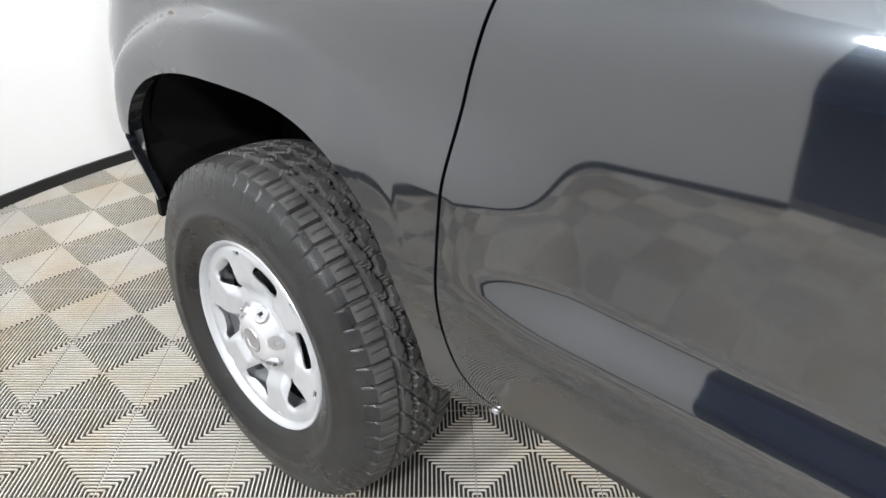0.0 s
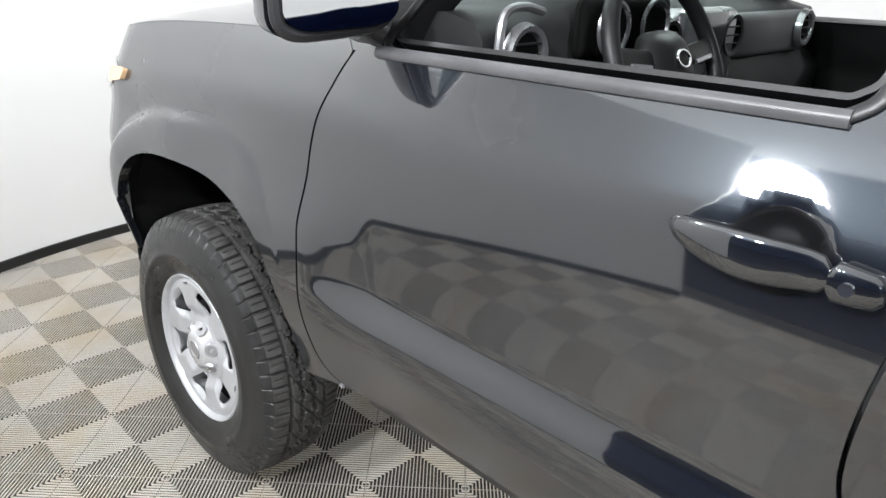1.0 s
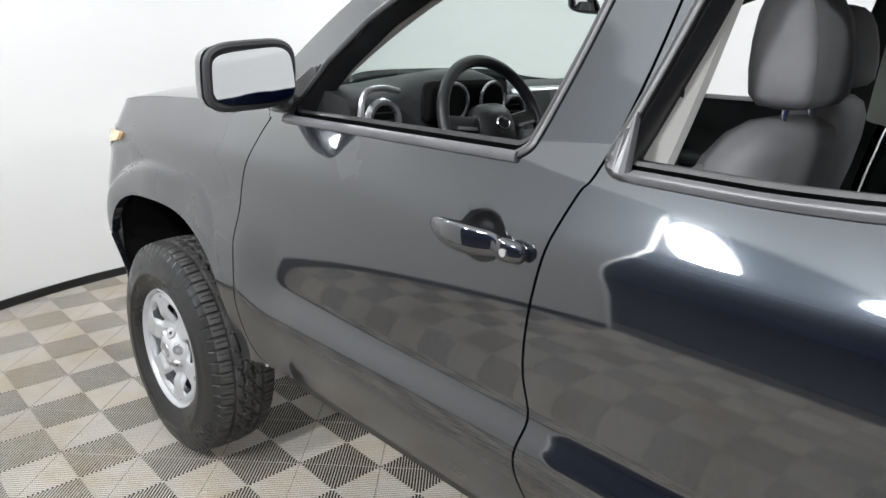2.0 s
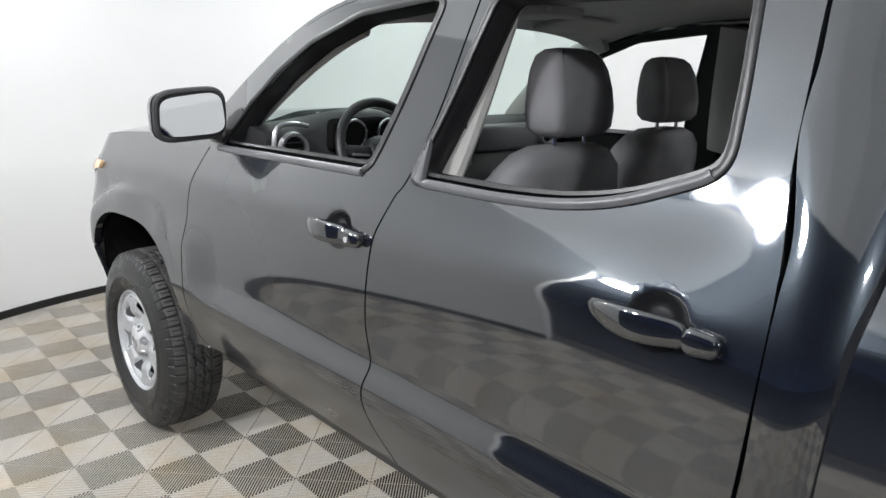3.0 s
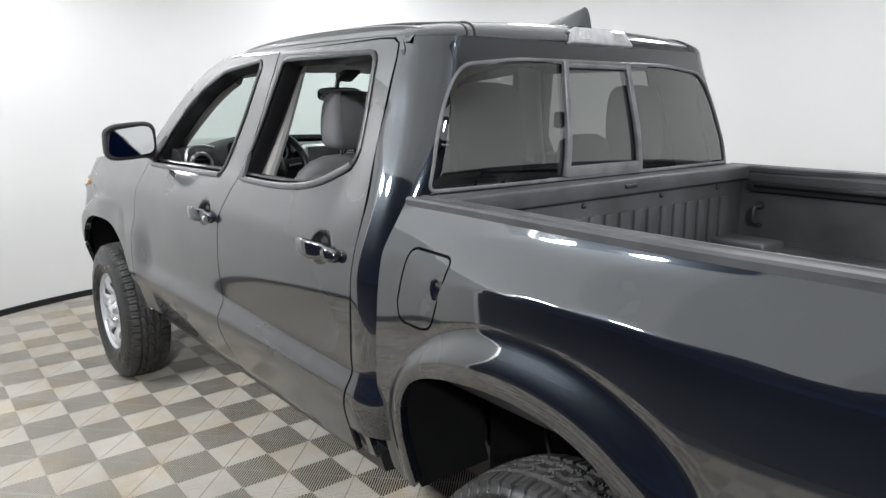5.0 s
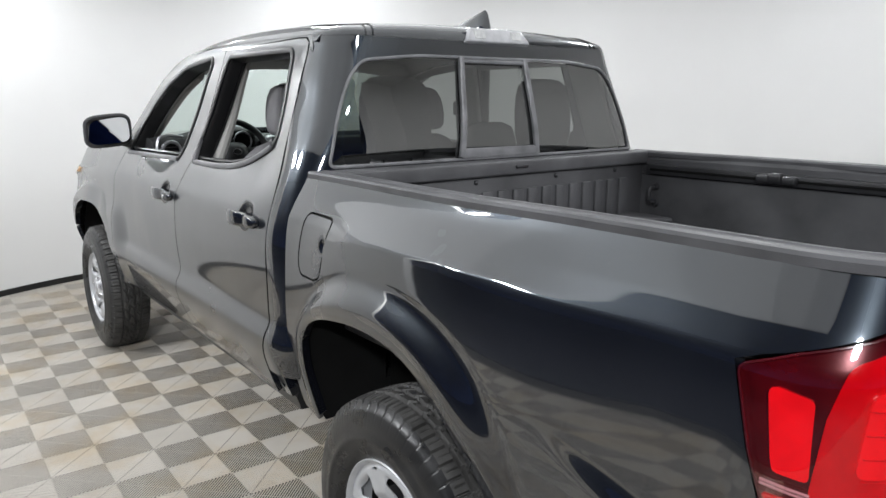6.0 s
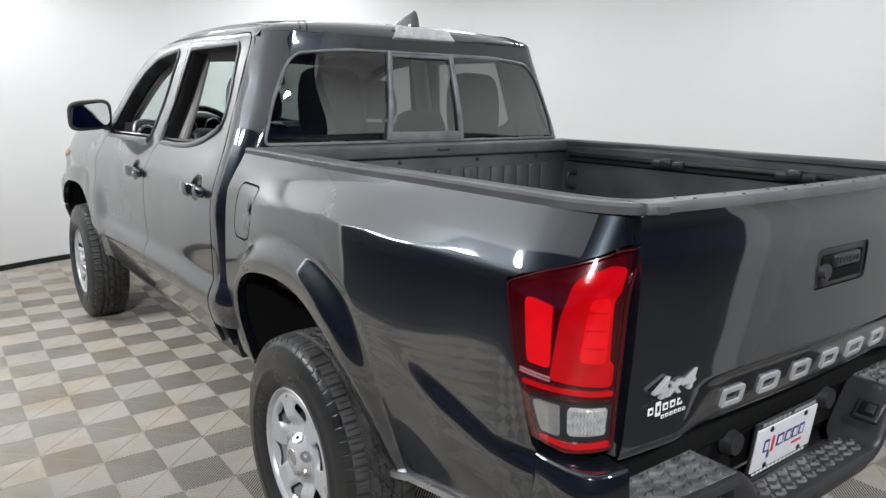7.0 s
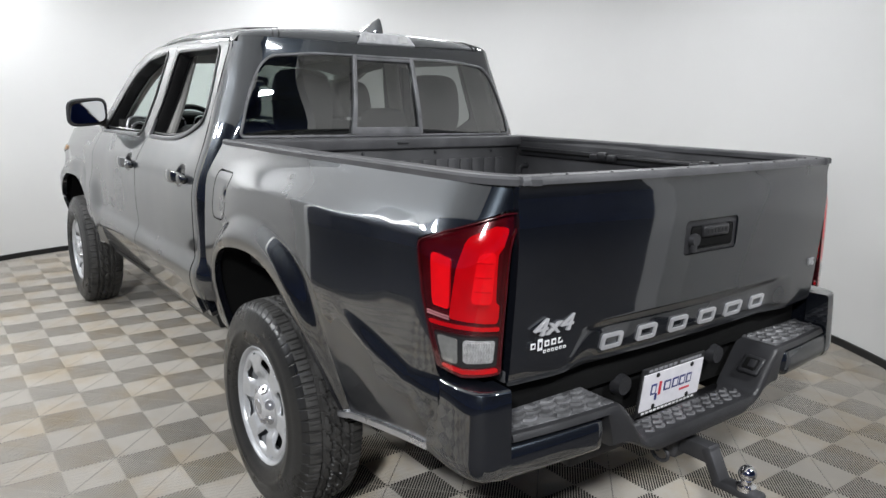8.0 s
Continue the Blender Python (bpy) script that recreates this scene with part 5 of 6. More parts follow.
for sgn in (-1, 1):
    # painted end: along the side, round the corner and on under the step pad
    plan = catmull([(4.166, 0.858), (4.22, 0.861), (4.275, 0.8605), (4.312, 0.853), (4.336, 0.836), (4.347, 0.810), (4.3505, 0.785), (4.352, 0.764)], 4)
    secs = []
    for i, p in enumerate(plan):
        a, b = plan[max(i - 1, 0)], plan[min(i + 1, len(plan) - 1)]
        t = (b - a).normalized()
        nx, ny = -t.y, t.x
        if nx * 0.5 + ny * 0.5 < 0:
            nx, ny = -nx, -ny
        f = i / (len(plan) - 1)
        top, bot = 0.786 - 0.003 * f, 0.574 - 0.018 * f
        prof = [(-0.008, top + 0.001), (-0.002, top), (0.003, top - 0.006), (0.007, 0.73), (0.010, 0.66), (0.0125, 0.61), (0.0125, bot + 0.022), (0.009, bot + 0.008), (0.0, bot), (-0.07, bot), (-0.07, top)]
        secs.append([(p.x + nx * d, sgn * (p.y + ny * d), z) for d, z in prof])
    end = loft("bumper_end", secs, PAINT, bumper, "glossy black bumper end", angle=50)
    secs = []
    for i in range(20):
        t = i / 19
        y = 0.766 - 0.335 * t
        round_off = 0.030 * ease(t, 0.90, 1.0)
        xo = bumper_x(y) + 0.006 * (1 - t) - round_off
        lo, hi = 0.556 - 0.004 * t + round_off * 0.5, 0.640 - round_off * 0.5
        secs.append([(x, sgn * y, z) for x, z in [(4.30, lo), (4.30, hi), (xo - 0.012, hi), (xo - 0.003, hi - 0.006), (xo + 0.002, 0.60), (xo, lo + 0.018), (xo - 0.006, lo + 0.006), (xo - 0.02, lo)]])
    loft("lower_bar", secs, PAINT, bumper, "glossy black lower bar", angle=50)
    pad = []
    for i in range(15):
        y = 0.405 + (0.748 - 0.405) * i / 14
        xo = bumper_x(y) - 0.016
        pad.append([(x, sgn * y, z) for x, z in [(4.246, 0.660), (4.246, 0.6715), (xo - 0.004, 0.6700), (xo, 0.6670), (xo, 0.655)]])
    loft("step_pad", pad, STEP_PLASTIC, bumper, "worn black plastic step pad", angle=35)
    for i in range(6):
        for j in range(4):
            y, x = 0.437 + 0.056 * i + (0.020 if j % 2 else 0), 4.258 + 0.027 * j
            if y > 0.730 or x > bumper_x(y) - 0.034:
                continue
            tread(x, sgn * y, 0.6715, 0.046, 0.0085, bumper)
    # square recess in the sloping flank
    tilt = pose(0, 0, 0, sgn * 43, 0, 0)
    bm = bmesh.new()
    add_box(bm, (0.074, 0.072, 0.014), (4.330, sgn * 0.334, 0.606), 0.010, 3, tilt)
    part("recess_frame", bm, PLASTIC, bumper)
    bm = bmesh.new()
    add_box(bm, (0.050, 0.048, 0.014), (4.330, sgn * 0.332, 0.6085), 0.007, 3, tilt)
    part("recess", bm, DARK, bumper)
    bm = bmesh.new()
    add_box(bm, (0.026, 0.030, 0.012), (4.336, sgn * 0.330, 0.6125), 0.004, 2, tilt)
    part("recess_socket", bm, PLASTIC, bumper)
# one plastic moulding from pad to pad with the dipped middle step
secs = []
for i in range(121):
    y = -0.752 + 1.504 * i / 120
    xo, zt, a = bumper_x(y), step_top(y), abs(y)
    zb = 0.640 - 0.094 * (1 - ease(a, 0.412, 0.438)) - 0.066 * (1 - ease(a, 0.20, 0.38))
    back = 4.286 - 0.044 * ease(a, 0.20, 0.30)
    secs.append([(x, y, z) for x, z in [(back, zb), (back, zt - 0.003), (xo - 0.018, zt), (xo - 0.007, zt - 0.004), (xo - 0.001, zt - 0.014), (xo + 0.001, max(zt - 0.03, zb + 0.01)), (xo - 0.004, zb + 0.007), (xo - 0.016, zb)]])
loft("step_moulding", secs, PLASTIC, bumper, "satin black plastic step moulding", angle=38)
for i in range(10):
    for j in range(3):
        y, x = -0.222 + 0.049 * i + (0.02 if j % 2 else 0), 4.300 + 0.025 * j
        if abs(y) < 0.262:
            tread(x, y, 0.5345, 0.034, 0.007, bumper)
box("bumper_beam", (0.10, 1.56, 0.22), (4.170, 0, 0.64), DARK, bumper, 0.01)
box("gate_gap", (0.05, 1.48, 0.10), (4.222, 0, 0.705), DARK, bumper, 0.01)
for y in (-0.235, 0.235):
    bm = bmesh.new()
    bmesh.ops.create_cone(bm, cap_ends=True, segments=20, radius1=0.034, radius2=0.028, depth=0.03, matrix=pose(4.252, y, 0.642, 0, 90, 0))
    part("plate_lamp", bm, PLASTIC, bumper)

# dealer plate in its frame
plate = empty("licence_plate_frame")
plate.parent = truck
plate["label"] = "white dealer plate in a black frame"
TIP = pose(4.262, -0.008, 0.596, 0, 6, 0)


def on_plate(name, size, centre, material, bevel=0.0008):
    bm = bmesh.new()
    add_box(bm, size, centre, bevel, 1)
    bmesh.ops.transform(bm, matrix=TIP, verts=bm.verts)
    part(name, bm, material, plate)


on_plate("frame_back", (0.008, 0.312, 0.162), (0, 0, 0), SEAL, 0.003)
on_plate("plate_face", (0.004, 0.296, 0.122), (0.0055, 0, 0), PLATE)
for i, w in enumerate((0.018, 0.016, 0.020, 0.017, 0.017, 0.016)):
    on_plate("frame_bar", (0.002, w, 0.009), (0.0045, -0.118 + 0.0235 * i, 0.070), GREY_PRINT)
    on_plate("frame_bar", (0.002, w, 0.009), (0.0045, 0.034 + 0.0185 * i, 0.070), GREY_PRINT)
for i in range(14):
    on_plate("frame_bar", (0.002, 0.0135, 0.007), (0.0045, -0.125 + 0.0192 * i, -0.071), WHITE_PRINT)
for i, (y, w, h) in enumerate(((-0.095, 0.026, 0.036), (-0.028, 0.034, 0.034), (0.012, 0.030, 0.034), (0.047, 0.030, 0.034), (0.081, 0.026, 0.034))):
    on_plate("logo_bar", (0.002, w, h), (0.0078, y, 0.006), NAVY)
    on_plate("logo_counter", (0.0022, w * 0.62, h * 0.66), (0.0082, y, 0.006), PLATE)
on_plate("logo_bar", (0.002, 0.012, 0.046), (0.0079, -0.064, 0.004), CRIMSON)
on_plate("logo_bar", (0.002, 0.010, 0.022), (0.0079, -0.080, -0.022), NAVY)
on_plate("logo_bar", (0.002, 0.052, 0.007), (0.0078, 0.066, -0.026), CRIMSON)
for y in (-0.085, 0.085):
    for z in (0.052, -0.052):
        bm = bmesh.new()
        bmesh.ops.create_uvsphere(bm, u_segments=10, v_segments=6, radius=0.008, matrix=TIP @ pose(0.0085, y, z) @ Matrix.Diagonal((0.5, 1, 1, 1)))
        part("plate_screw", bm, SEAL, plate)

# tow hitch and ball
hitch = empty("tow_hitch")
hitch.parent = truck
hitch["label"] = "black drop hitch with a steel ball"
box("receiver", (0.14, 0.076, 0.076), (4.25, 0, 0.425), STEEL, hitch, 0.008)
box("receiver_rim", (0.03, 0.092, 0.092), (4.31, 0, 0.425), STEEL, hitch, 0.010, 3)
box("cross_tube", (0.06, 0.80, 0.06), (4.19, 0, 0.44), STEEL, hitch, 0.008)
box("shank", (0.12, 0.052, 0.052), (4.37, 0, 0.425), STEEL, hitch, 0.006)
bm = bmesh.new()
add_box(bm, (0.034, 0.054, 0.12), (4.435, 0, 0.395), 0.008, 2, pose(0, 0, 0, 0, -28, 0))
part("drop_arm", bm, STEEL, hitch)
box("tongue", (0.14, 0.058, 0.026), (4.515, 0, 0.352), STEEL, hitch, 0.010, 3)
prof = [(0.0, 0.0), (0.028, 0.0), (0.028, 0.012), (0.016, 0.016), (0.016, 0.026)]
prof += [(0.0255 * math.cos(a), 0.048 + 0.0255 * math.sin(a)) for a in np.linspace(-0.9, 1.15, 10)] + [(0.0, 0.0715)]
ball = turned("ball", prof, CHROME, hitch, 28, "worn chrome ball")
ball.matrix_local = pose(4.535, 0, 0.364, 90, 0, 0)
box("chain_eye", (0.04, 0.03, 0.02), (4.29, -0.10, 0.425), STEEL, hitch, 0.006)
sweep("chain_loop", [Vector((4.31 + 0.028 * math.cos(a), -0.10, 0.41 + 0.022 * math.sin(a))) for a in np.linspace(0, 2 * math.pi, 16)[:-1]], circle(0.006, 6), STEEL, hitch, closed=True, up=(0, 1, 0))

# underbody: frame rails, cross members, axles
under = empty("underbody")
under.parent = truck
under["label"] = "dark steel frame and axles under the truck"
for sgn in (-1, 1):
    box("frame_rail", (4.9, 0.07, 0.13), (1.75, sgn * 0.45, 0.50), DARK, under, 0.01)
box("cab_floor", (2.2, 1.56, 0.05), (1.55, 0, 0.52), DARK, under, 0.01)
box("engine_bay", (1.1, 0.9, 0.45), (-0.1, 0, 0.72), DARK, under, 0.05)
for x in (0.0, WB):
    bm = bmesh.new()
    bmesh.ops.create_cone(bm, cap_ends=True, segments=20, radius1=0.045, radius2=0.045, depth=1.5, matrix=pose(x, 0, 0.375, 90, 0, 0))
    part("axle", bm, STEEL, under)
bm = bmesh.new()
bmesh.ops.create_uvsphere(bm, u_segments=20, v_segments=12, radius=0.14, matrix=pose(WB, 0.0, 0.375))
part("differential", bm, STEEL, under)
for sgn in (-1, 1):
    path = [(2.62 + 1.25 * t, sgn * 0.50, 0.50 - 0.17 * math.sin(math.pi * t)) for t in [i / 12 for i in range(13)]]
    sweep("leaf_spring", path, [(-0.03, -0.02), (-0.03, 0.02), (0.03, 0.02), (0.03, -0.02)], STEEL, under, up=(0, 0, 1))

for sgn in (-1, 1):
    sweep("shock_absorber", [Vector((3.38, sgn * 0.64, 0.44)), Vector((3.24, sgn * 0.63, 0.70)), Vector((3.17, sgn * 0.62, 0.84))], circle(0.028, 14), STEEL, under, up=(0, 1, 0), label="grey steel shock absorber")
    sweep("brake_hose", catmull([(2.98, sgn * 0.60, 0.80), (3.02, sgn * 0.66, 0.70), (3.10, sgn * 0.66, 0.58), (3.18, sgn * 0.62, 0.50)], 5), circle(0.007, 8), SEAL, under, up=(0, 1, 0))
    mount = bmesh.new()
    add_box(mount, (0.20, 0.012, 0.11), (3.06, sgn * 0.575, 0.79), 0.006, 2)
    add_box(mount, (0.05, 0.06, 0.08), (3.02, sgn * 0.60, 0.80), 0.008, 2)
    part("spring_mount", mount, STEEL, under, "grey steel bracket")
    for dx in (-0.06, 0.0, 0.06):
        hole = bmesh.new()
        bmesh.ops.create_cone(hole, cap_ends=True, segments=14, radius1=0.014, radius2=0.014, depth=0.006, matrix=pose(3.08 + dx, sgn * 0.583, 0.775, 90, 0, 0))
        part("mount_hole", hole, DARK, under)

# ---- wheels ----
TYRE_R = 0.378


def tyre_mesh():
    """A road tyre with ribs, zigzag grooves and cut shoulders; axis y, outer side at -y."""
    rows = [(0.203, -0.088), (0.212, -0.101), (0.232, -0.114), (0.252, -0.121), (0.262, -0.1225), (0.266, -0.1255), (0.276, -0.126), (0.281, -0.123), (0.300, -0.1215), (0.322, -0.117), (0.338, -0.111), (0.346, -0.109), (0.350, -0.1045), (0.358, -0.099)]
    treads = np.linspace(-0.094, 0.094, 41)
    n = 720
    prof = [(r, y, 0) for r, y in rows] + [(TYRE_R - 0.010 * abs(y / 0.094) ** 2.6, float(y), 1) for y in treads] + [(r, -y, 0) for r, y in rows[::-1]]
    k = len(prof)
    verts, faces = [], []
    for i in range(n):
        a = 2 * math.pi * i / n
        for r, y, tread in prof:
            if tread:
                cut = 0.0
                # two straight grooves and two zigzag ones
                for g, amp in ((-0.050, 0.0), (0.050, 0.0), (-0.018, 0.005), (0.018, 0.005)):
                    zig = amp * (abs((i / 9) % 2 - 1) * 2 - 1)
                    if abs(y - g - zig) < 0.0047:
                        cut = 0.012
                # shoulder slots, slanted block cuts and fine slits
                if abs(y) > 0.053:
                    if i % 12 < 2:
                        cut = max(cut, 0.010)
                    elif i % 12 == 7 and abs(y) < 0.085:
                        cut = max(cut, 0.0035)
                elif abs(y) < 0.046:
                    if (i + int(y * 420)) % 18 < 2:
                        cut = max(cut, 0.010)
                    elif (i - int(y * 420)) % 18 == 9:
                        cut = max(cut, 0.0035)
                r = r - cut
            elif 0.335 < r < 0.36 and i % 12 < 1:
                r = r - 0.003
            verts.append((r * math.cos(a), y, r * math.sin(a)))
    for i in range(n):
        j = (i + 1) % n
        for b in range(k - 1):
            faces.append((i * k + b, i * k + b + 1, j * k + b + 1, j * k + b))
    me = bpy.data.meshes.new("tyre")
    me.from_pydata(verts, [], faces)
    me.materials.append(RUBBER)
    me.materials.append(TREAD)
    kinds = [1 if (prof[b][2] and prof[b + 1][2]) else 0 for b in range(k - 1)] * n
    me.polygons.foreach_set("material_index", kinds)
    me.shade_smooth()
    me.set_sharp_from_angle(angle=radians(38))
    return me


def disc(u, v):
    """The pressed wheel face: u, v across the disc, y its height outwards (minus); broad pillowed spokes, sunk windows."""
    r, a = math.hypot(u, v), math.atan2(v, u)
    spoke = ease(math.cos(6 * (a - radians(45))), -0.80, 0.25)
    y = -0.076 - 0.006 * ease(r, 0.10, 0.07)
    y -= 0.020 * spoke * ease(r, 0.085, 0.125) + 0.020 * (1 - spoke) * ease(r, 0.158, 0.178)
    y += 0.005 * ease(r, 0.186, 0.197)
    return (u, y, v)


def disc_windows():
    holes = []
    for i in range(6):
        c = radians(15 + 60 * i)
        tri = [(0.110, -0.085), (0.110, 0.085), (0.152, 0.215), (0.169, 0.175), (0.169, -0.175), (0.152, -0.215)]
        pts = []
        for r, da in tri:
            pts.append((r * math.cos(c + da * 1.25), r * math.sin(c + da * 1.25), 0.010))
        holes.append(rounded(pts, 4)[::-1])
        c = radians(45 + 60 * i)
        slot = [(0.1815, -0.062), (0.1815, 0.062), (0.1890, 0.062), (0.1890, -0.062)]
        holes.append(rounded([(r * math.cos(c + da), r * math.sin(c + da), 0.0025) for r, da in slot], 3))
    return holes


def build_wheel(m):
    wheel = empty("wheel", m)
    wheel.parent = truck
    wheel["label"] = "silver six-spoke steel wheel with a black road tyre"
    wheel.matrix_local = m
    tyre = new("tyre", tyre_mesh())
    tyre.parent = wheel
    tyre["label"] = "black tyre with a dusty cut tread"
    ring = [Vector((0.199 * math.cos(2 * math.pi * i / 72), 0.199 * math.sin(2 * math.pi * i / 72))) for i in range(72)]
    panel("wheel_disc", ring, disc, SILVER, wheel, (0, -1, 0), holes=disc_windows(), step=0.007, depth=0.012, hole_depth=0.005)
    prof = [(0.194, -0.080), (0.1985, -0.089), (0.2025, -0.0985), (0.2060, -0.1035), (0.2100, -0.1050), (0.2125, -0.102), (0.2125, -0.096), (0.206, -0.088), (0.200, -0.06), (0.196, 0.0), (0.19, 0.09), (0.186, 0.09), (0.190, 0.0), (0.186, -0.06)]
    turned("rim", prof, SILVER, wheel, 80, "silver rim")
    cap = [(0.0, -0.112), (0.030, -0.1115), (0.043, -0.110), (0.049, -0.107), (0.061, -0.094), (0.072, -0.082), (0.082, -0.074), (0.089, -0.068), (0.091, -0.056)]
    hub = turned("centre_cap", cap, BADGE, wheel, 48, "silver centre cap")
    for i in range(6):
        a = radians(15 + 60 * i)
        out = Vector((math.cos(a), 0, math.sin(a)))
        c = out * 0.0625 + Vector((0, -0.0945, 0))
        lean = out.rotation_difference(Vector((0, 0, 1))).to_matrix().to_4x4().inverted()
        bm = bmesh.new()
        bmesh.ops.create_cone(bm, cap_ends=True, segments=18, radius1=0.0200, radius2=0.0165, depth=0.007, matrix=Matrix.Translation(c) @ lean @ pose(0, 0, 0, 45, 0, 0))
        part("nut_recess", bm, SATIN, wheel)
        bm = bmesh.new()
        bmesh.ops.create_cone(bm, cap_ends=True, segments=6, radius1=0.0085, radius2=0.007, depth=0.010, matrix=Matrix.Translation(c + Vector((0, -0.0015, 0))) @ pose(0, 0, 0, 90, 0, 0))
        part("wheel_nut", bm, CHROME, wheel)
    turned("cap_emblem", [(0.0, -0.1122), (0.019, -0.1126), (0.0195, -0.1140), (0.026, -0.1140), (0.0275, -0.1120)], SATIN, wheel, 28, "plain raised ring emblem")
    # black disc: the shade behind the wheel's windows, put in as colour
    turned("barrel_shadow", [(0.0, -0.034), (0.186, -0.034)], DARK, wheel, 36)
    brake = turned("brake_disc", [(0.07, -0.036), (0.07, -0.046), (0.125, -0.046), (0.125, -0.036)], STEEL, wheel, 40, "rusty brake disc")
    return wheel


front_left = build_wheel(pose(0.0, -0.820, TYRE_R - 0.004))
copy_thing(front_left, pose(WB, -0.820, TYRE_R - 0.004, 0, -6, 0))
copy_thing(front_left, pose(0.0, 0.820, TYRE_R - 0.004, 0, 0, 180))
copy_thing(front_left, pose(WB, 0.820, TYRE_R - 0.004, 0, 14, 180))

# ---- mirrors ----
for sgn in (-1, 1):
    mirror = empty("door_mirror")
    mirror.parent = truck
    mirror["label"] = "black door mirror on a short arm"
    secs = []
    for i in range(12):
        t = i / 11
        x = 0.641 - 0.111 * t
        k = 1.0 - 0.10 * t - 0.62 * t ** 3.2
        sh = [(0.0 + 0.106 * c[0] / 0.5 * k, 0.079 * c[1] / 0.5 * k) for c in squircle(1, 1, 26, 4.4)]
        secs.append([(x - 0.026 * (u / 0.1), sgn * (0.925 + u), 1.335 + v + 0.010 * (u / 0.1) * -1 + 0.004) for u, v in sh])
    loft("shell", secs, PAINT, mirror, "glossy black shell", angle=60)
    rim = [(0.662 - 0.027 * (u / 0.1), sgn * (0.925 + u), 1.335 + v - 0.010 * (u / 0.1) + 0.004) for u, v in [(0.098 * c[0] / 0.5, 0.072 * c[1] / 0.5) for c in squircle(1, 1, 40, 4.4)]]
    sweep("bezel", rim, circle(0.012, 8), PLASTIC, mirror, closed=True, up=(1, 0, 0))
    ring = squircle(1, 1, 40, 4.4)
    verts, faces = [], []
    for k in range(5):
        for c in ring:
            u, v = 0.180 * c[0] * k / 4, 0.128 * c[1] * k / 4
            verts.append((0.676 - 0.43 * u - 0.234 * v - 0.15 * u * u, sgn * (0.925 + u), 1.339 + v - 0.10 * u))
    for k in range(4):
        for i in range(40):
            f = (k * 40 + i, k * 40 + (i + 1) % 40, (k + 1) * 40 + (i + 1) % 40, (k + 1) * 40 + i)
            faces.append(f[1:] if k == 0 else f)
    raw("mirror_glass", verts, faces if sgn > 0 else [f[::-1] for f in faces], MIRROR, mirror, "clean mirror glass", angle=60)
    arm = [(0.615, sgn * 0.845, 1.285), (0.625, sgn * 0.815, 1.275), (0.64, sgn * 0.79, 1.262)]
    sweep("arm", catmull(arm, 4), squircle(0.085, 0.055, 14), PLASTIC, mirror, up=(0, 0, 1))
    tri = rounded([(0.555, 1.243, 0.01), (0.668, 1.240, 0.01), (0.742, 1.352, 0.02), (0.715, 1.362, 0.02)], 4)
    panel("sail_panel", tri, lambda x, z, s=sgn: (x, s * (side(x, z) + 0.002), z), PLASTIC, mirror, (0, sgn, 0), step=0.03, depth=0.01, lift=0.003, label="black triangular sail panel")

# ---- inside the cab ----
dash = empty("dashboard")
dash.parent = truck
dash["label"] = "black and grey dashboard with round vents"
secs = []
prof0 = [(0.26, 1.245), (0.42, 1.275), (0.60, 1.300), (0.76, 1.302), (0.825, 1.288), (0.845, 1.26), (0.835, 1.17), (0.88, 1.12), (0.87, 0.95), (0.80, 0.78), (0.55, 0.70), (0.40, 0.9)]
for i in range(29):
    y = -0.76 + 1.52 * i / 28
    hump = math.exp(-((y + 0.385) / 0.17) ** 4)
    secs.append([(x + (0.05 * hump if x > 0.6 and z > 1.15 else 0), y, z + (0.055 * hump * ease(x, 0.5, 0.75) * (1 if z > 1.2 else 0))) for x, z in prof0])
loft("dash_body", secs, DASH, dash, angle=50)
box("passenger_pad", (0.05, 0.50, 0.115), (0.835, 0.42, 1.225), principled("grey_dash_pad", (0.13, 0.13, 0.135), 0.55, fine=0.3, fine_scale=400), dash, 0.02, 3, label="grey soft dash pad")
box("centre_panel", (0.06, 0.30, 0.20), (0.845, 0.0, 1.20), SATIN, dash, 0.02, 3, label="silver-grey centre stack")
box("screen", (0.012, 0.20, 0.115), (0.877, -0.03, 1.235), SCREEN, dash, 0.004, label="dark touch screen")
for y, z, r in ((-0.675, 1.235, 0.052), (0.125, 1.235, 0.050), (-0.185, 1.235, 0.045), (0.61, 1.235, 0.050)):
    turned("vent_ring", [(r * 0.72, 0.0), (r * 0.80, -0.016), (r * 0.98, -0.018), (r * 1.08, 0.0)], SATIN if y > 0.2 or y < -0.5 else PLASTIC, dash, 30).matrix_local = pose(0.862, y, z, 0, 0, 90)
    turned("vent_core", [(0.0, 0.0), (r * 0.75, 0.0)], DARK, dash, 24).matrix_local = pose(0.867, y, z, 0, 0, 90)
    for k in (-1, 0, 1):
        box("vent_slat", (0.006, r * 1.3, 0.004), (0.874, y, z + k * r * 0.4), PLASTIC, dash, 0.001)
sweep("vent_trim", catmull([(0.865, -0.745, 1.16), (0.87, -0.748, 1.25), (0.865, -0.73, 1.305), (0.855, -0.67, 1.315), (0.85, -0.61, 1.305)], 5), circle(0.008, 8), SATIN, dash, up=(1, 0, 0), label="satin silver vent trim")
box("instrument_hood", (0.03, 0.32, 0.11), (0.885, -0.395, 1.275), DARK, dash, 0.02, 3)
for y in (-0.46, -0.31):
    turned("dial_ring", [(0.045, 0), (0.047, -0.006), (0.052, -0.006), (0.054, 0)], SATIN, dash, 28).matrix_local = pose(0.903, y, 1.275, 0, 0, 90)
turned("start_knob", [(0.0, -0.012), (0.016, -0.012), (0.02, 0.0)], SATIN, dash, 20).matrix_local = pose(0.865, -0.585, 1.19, 0, 0, 90)
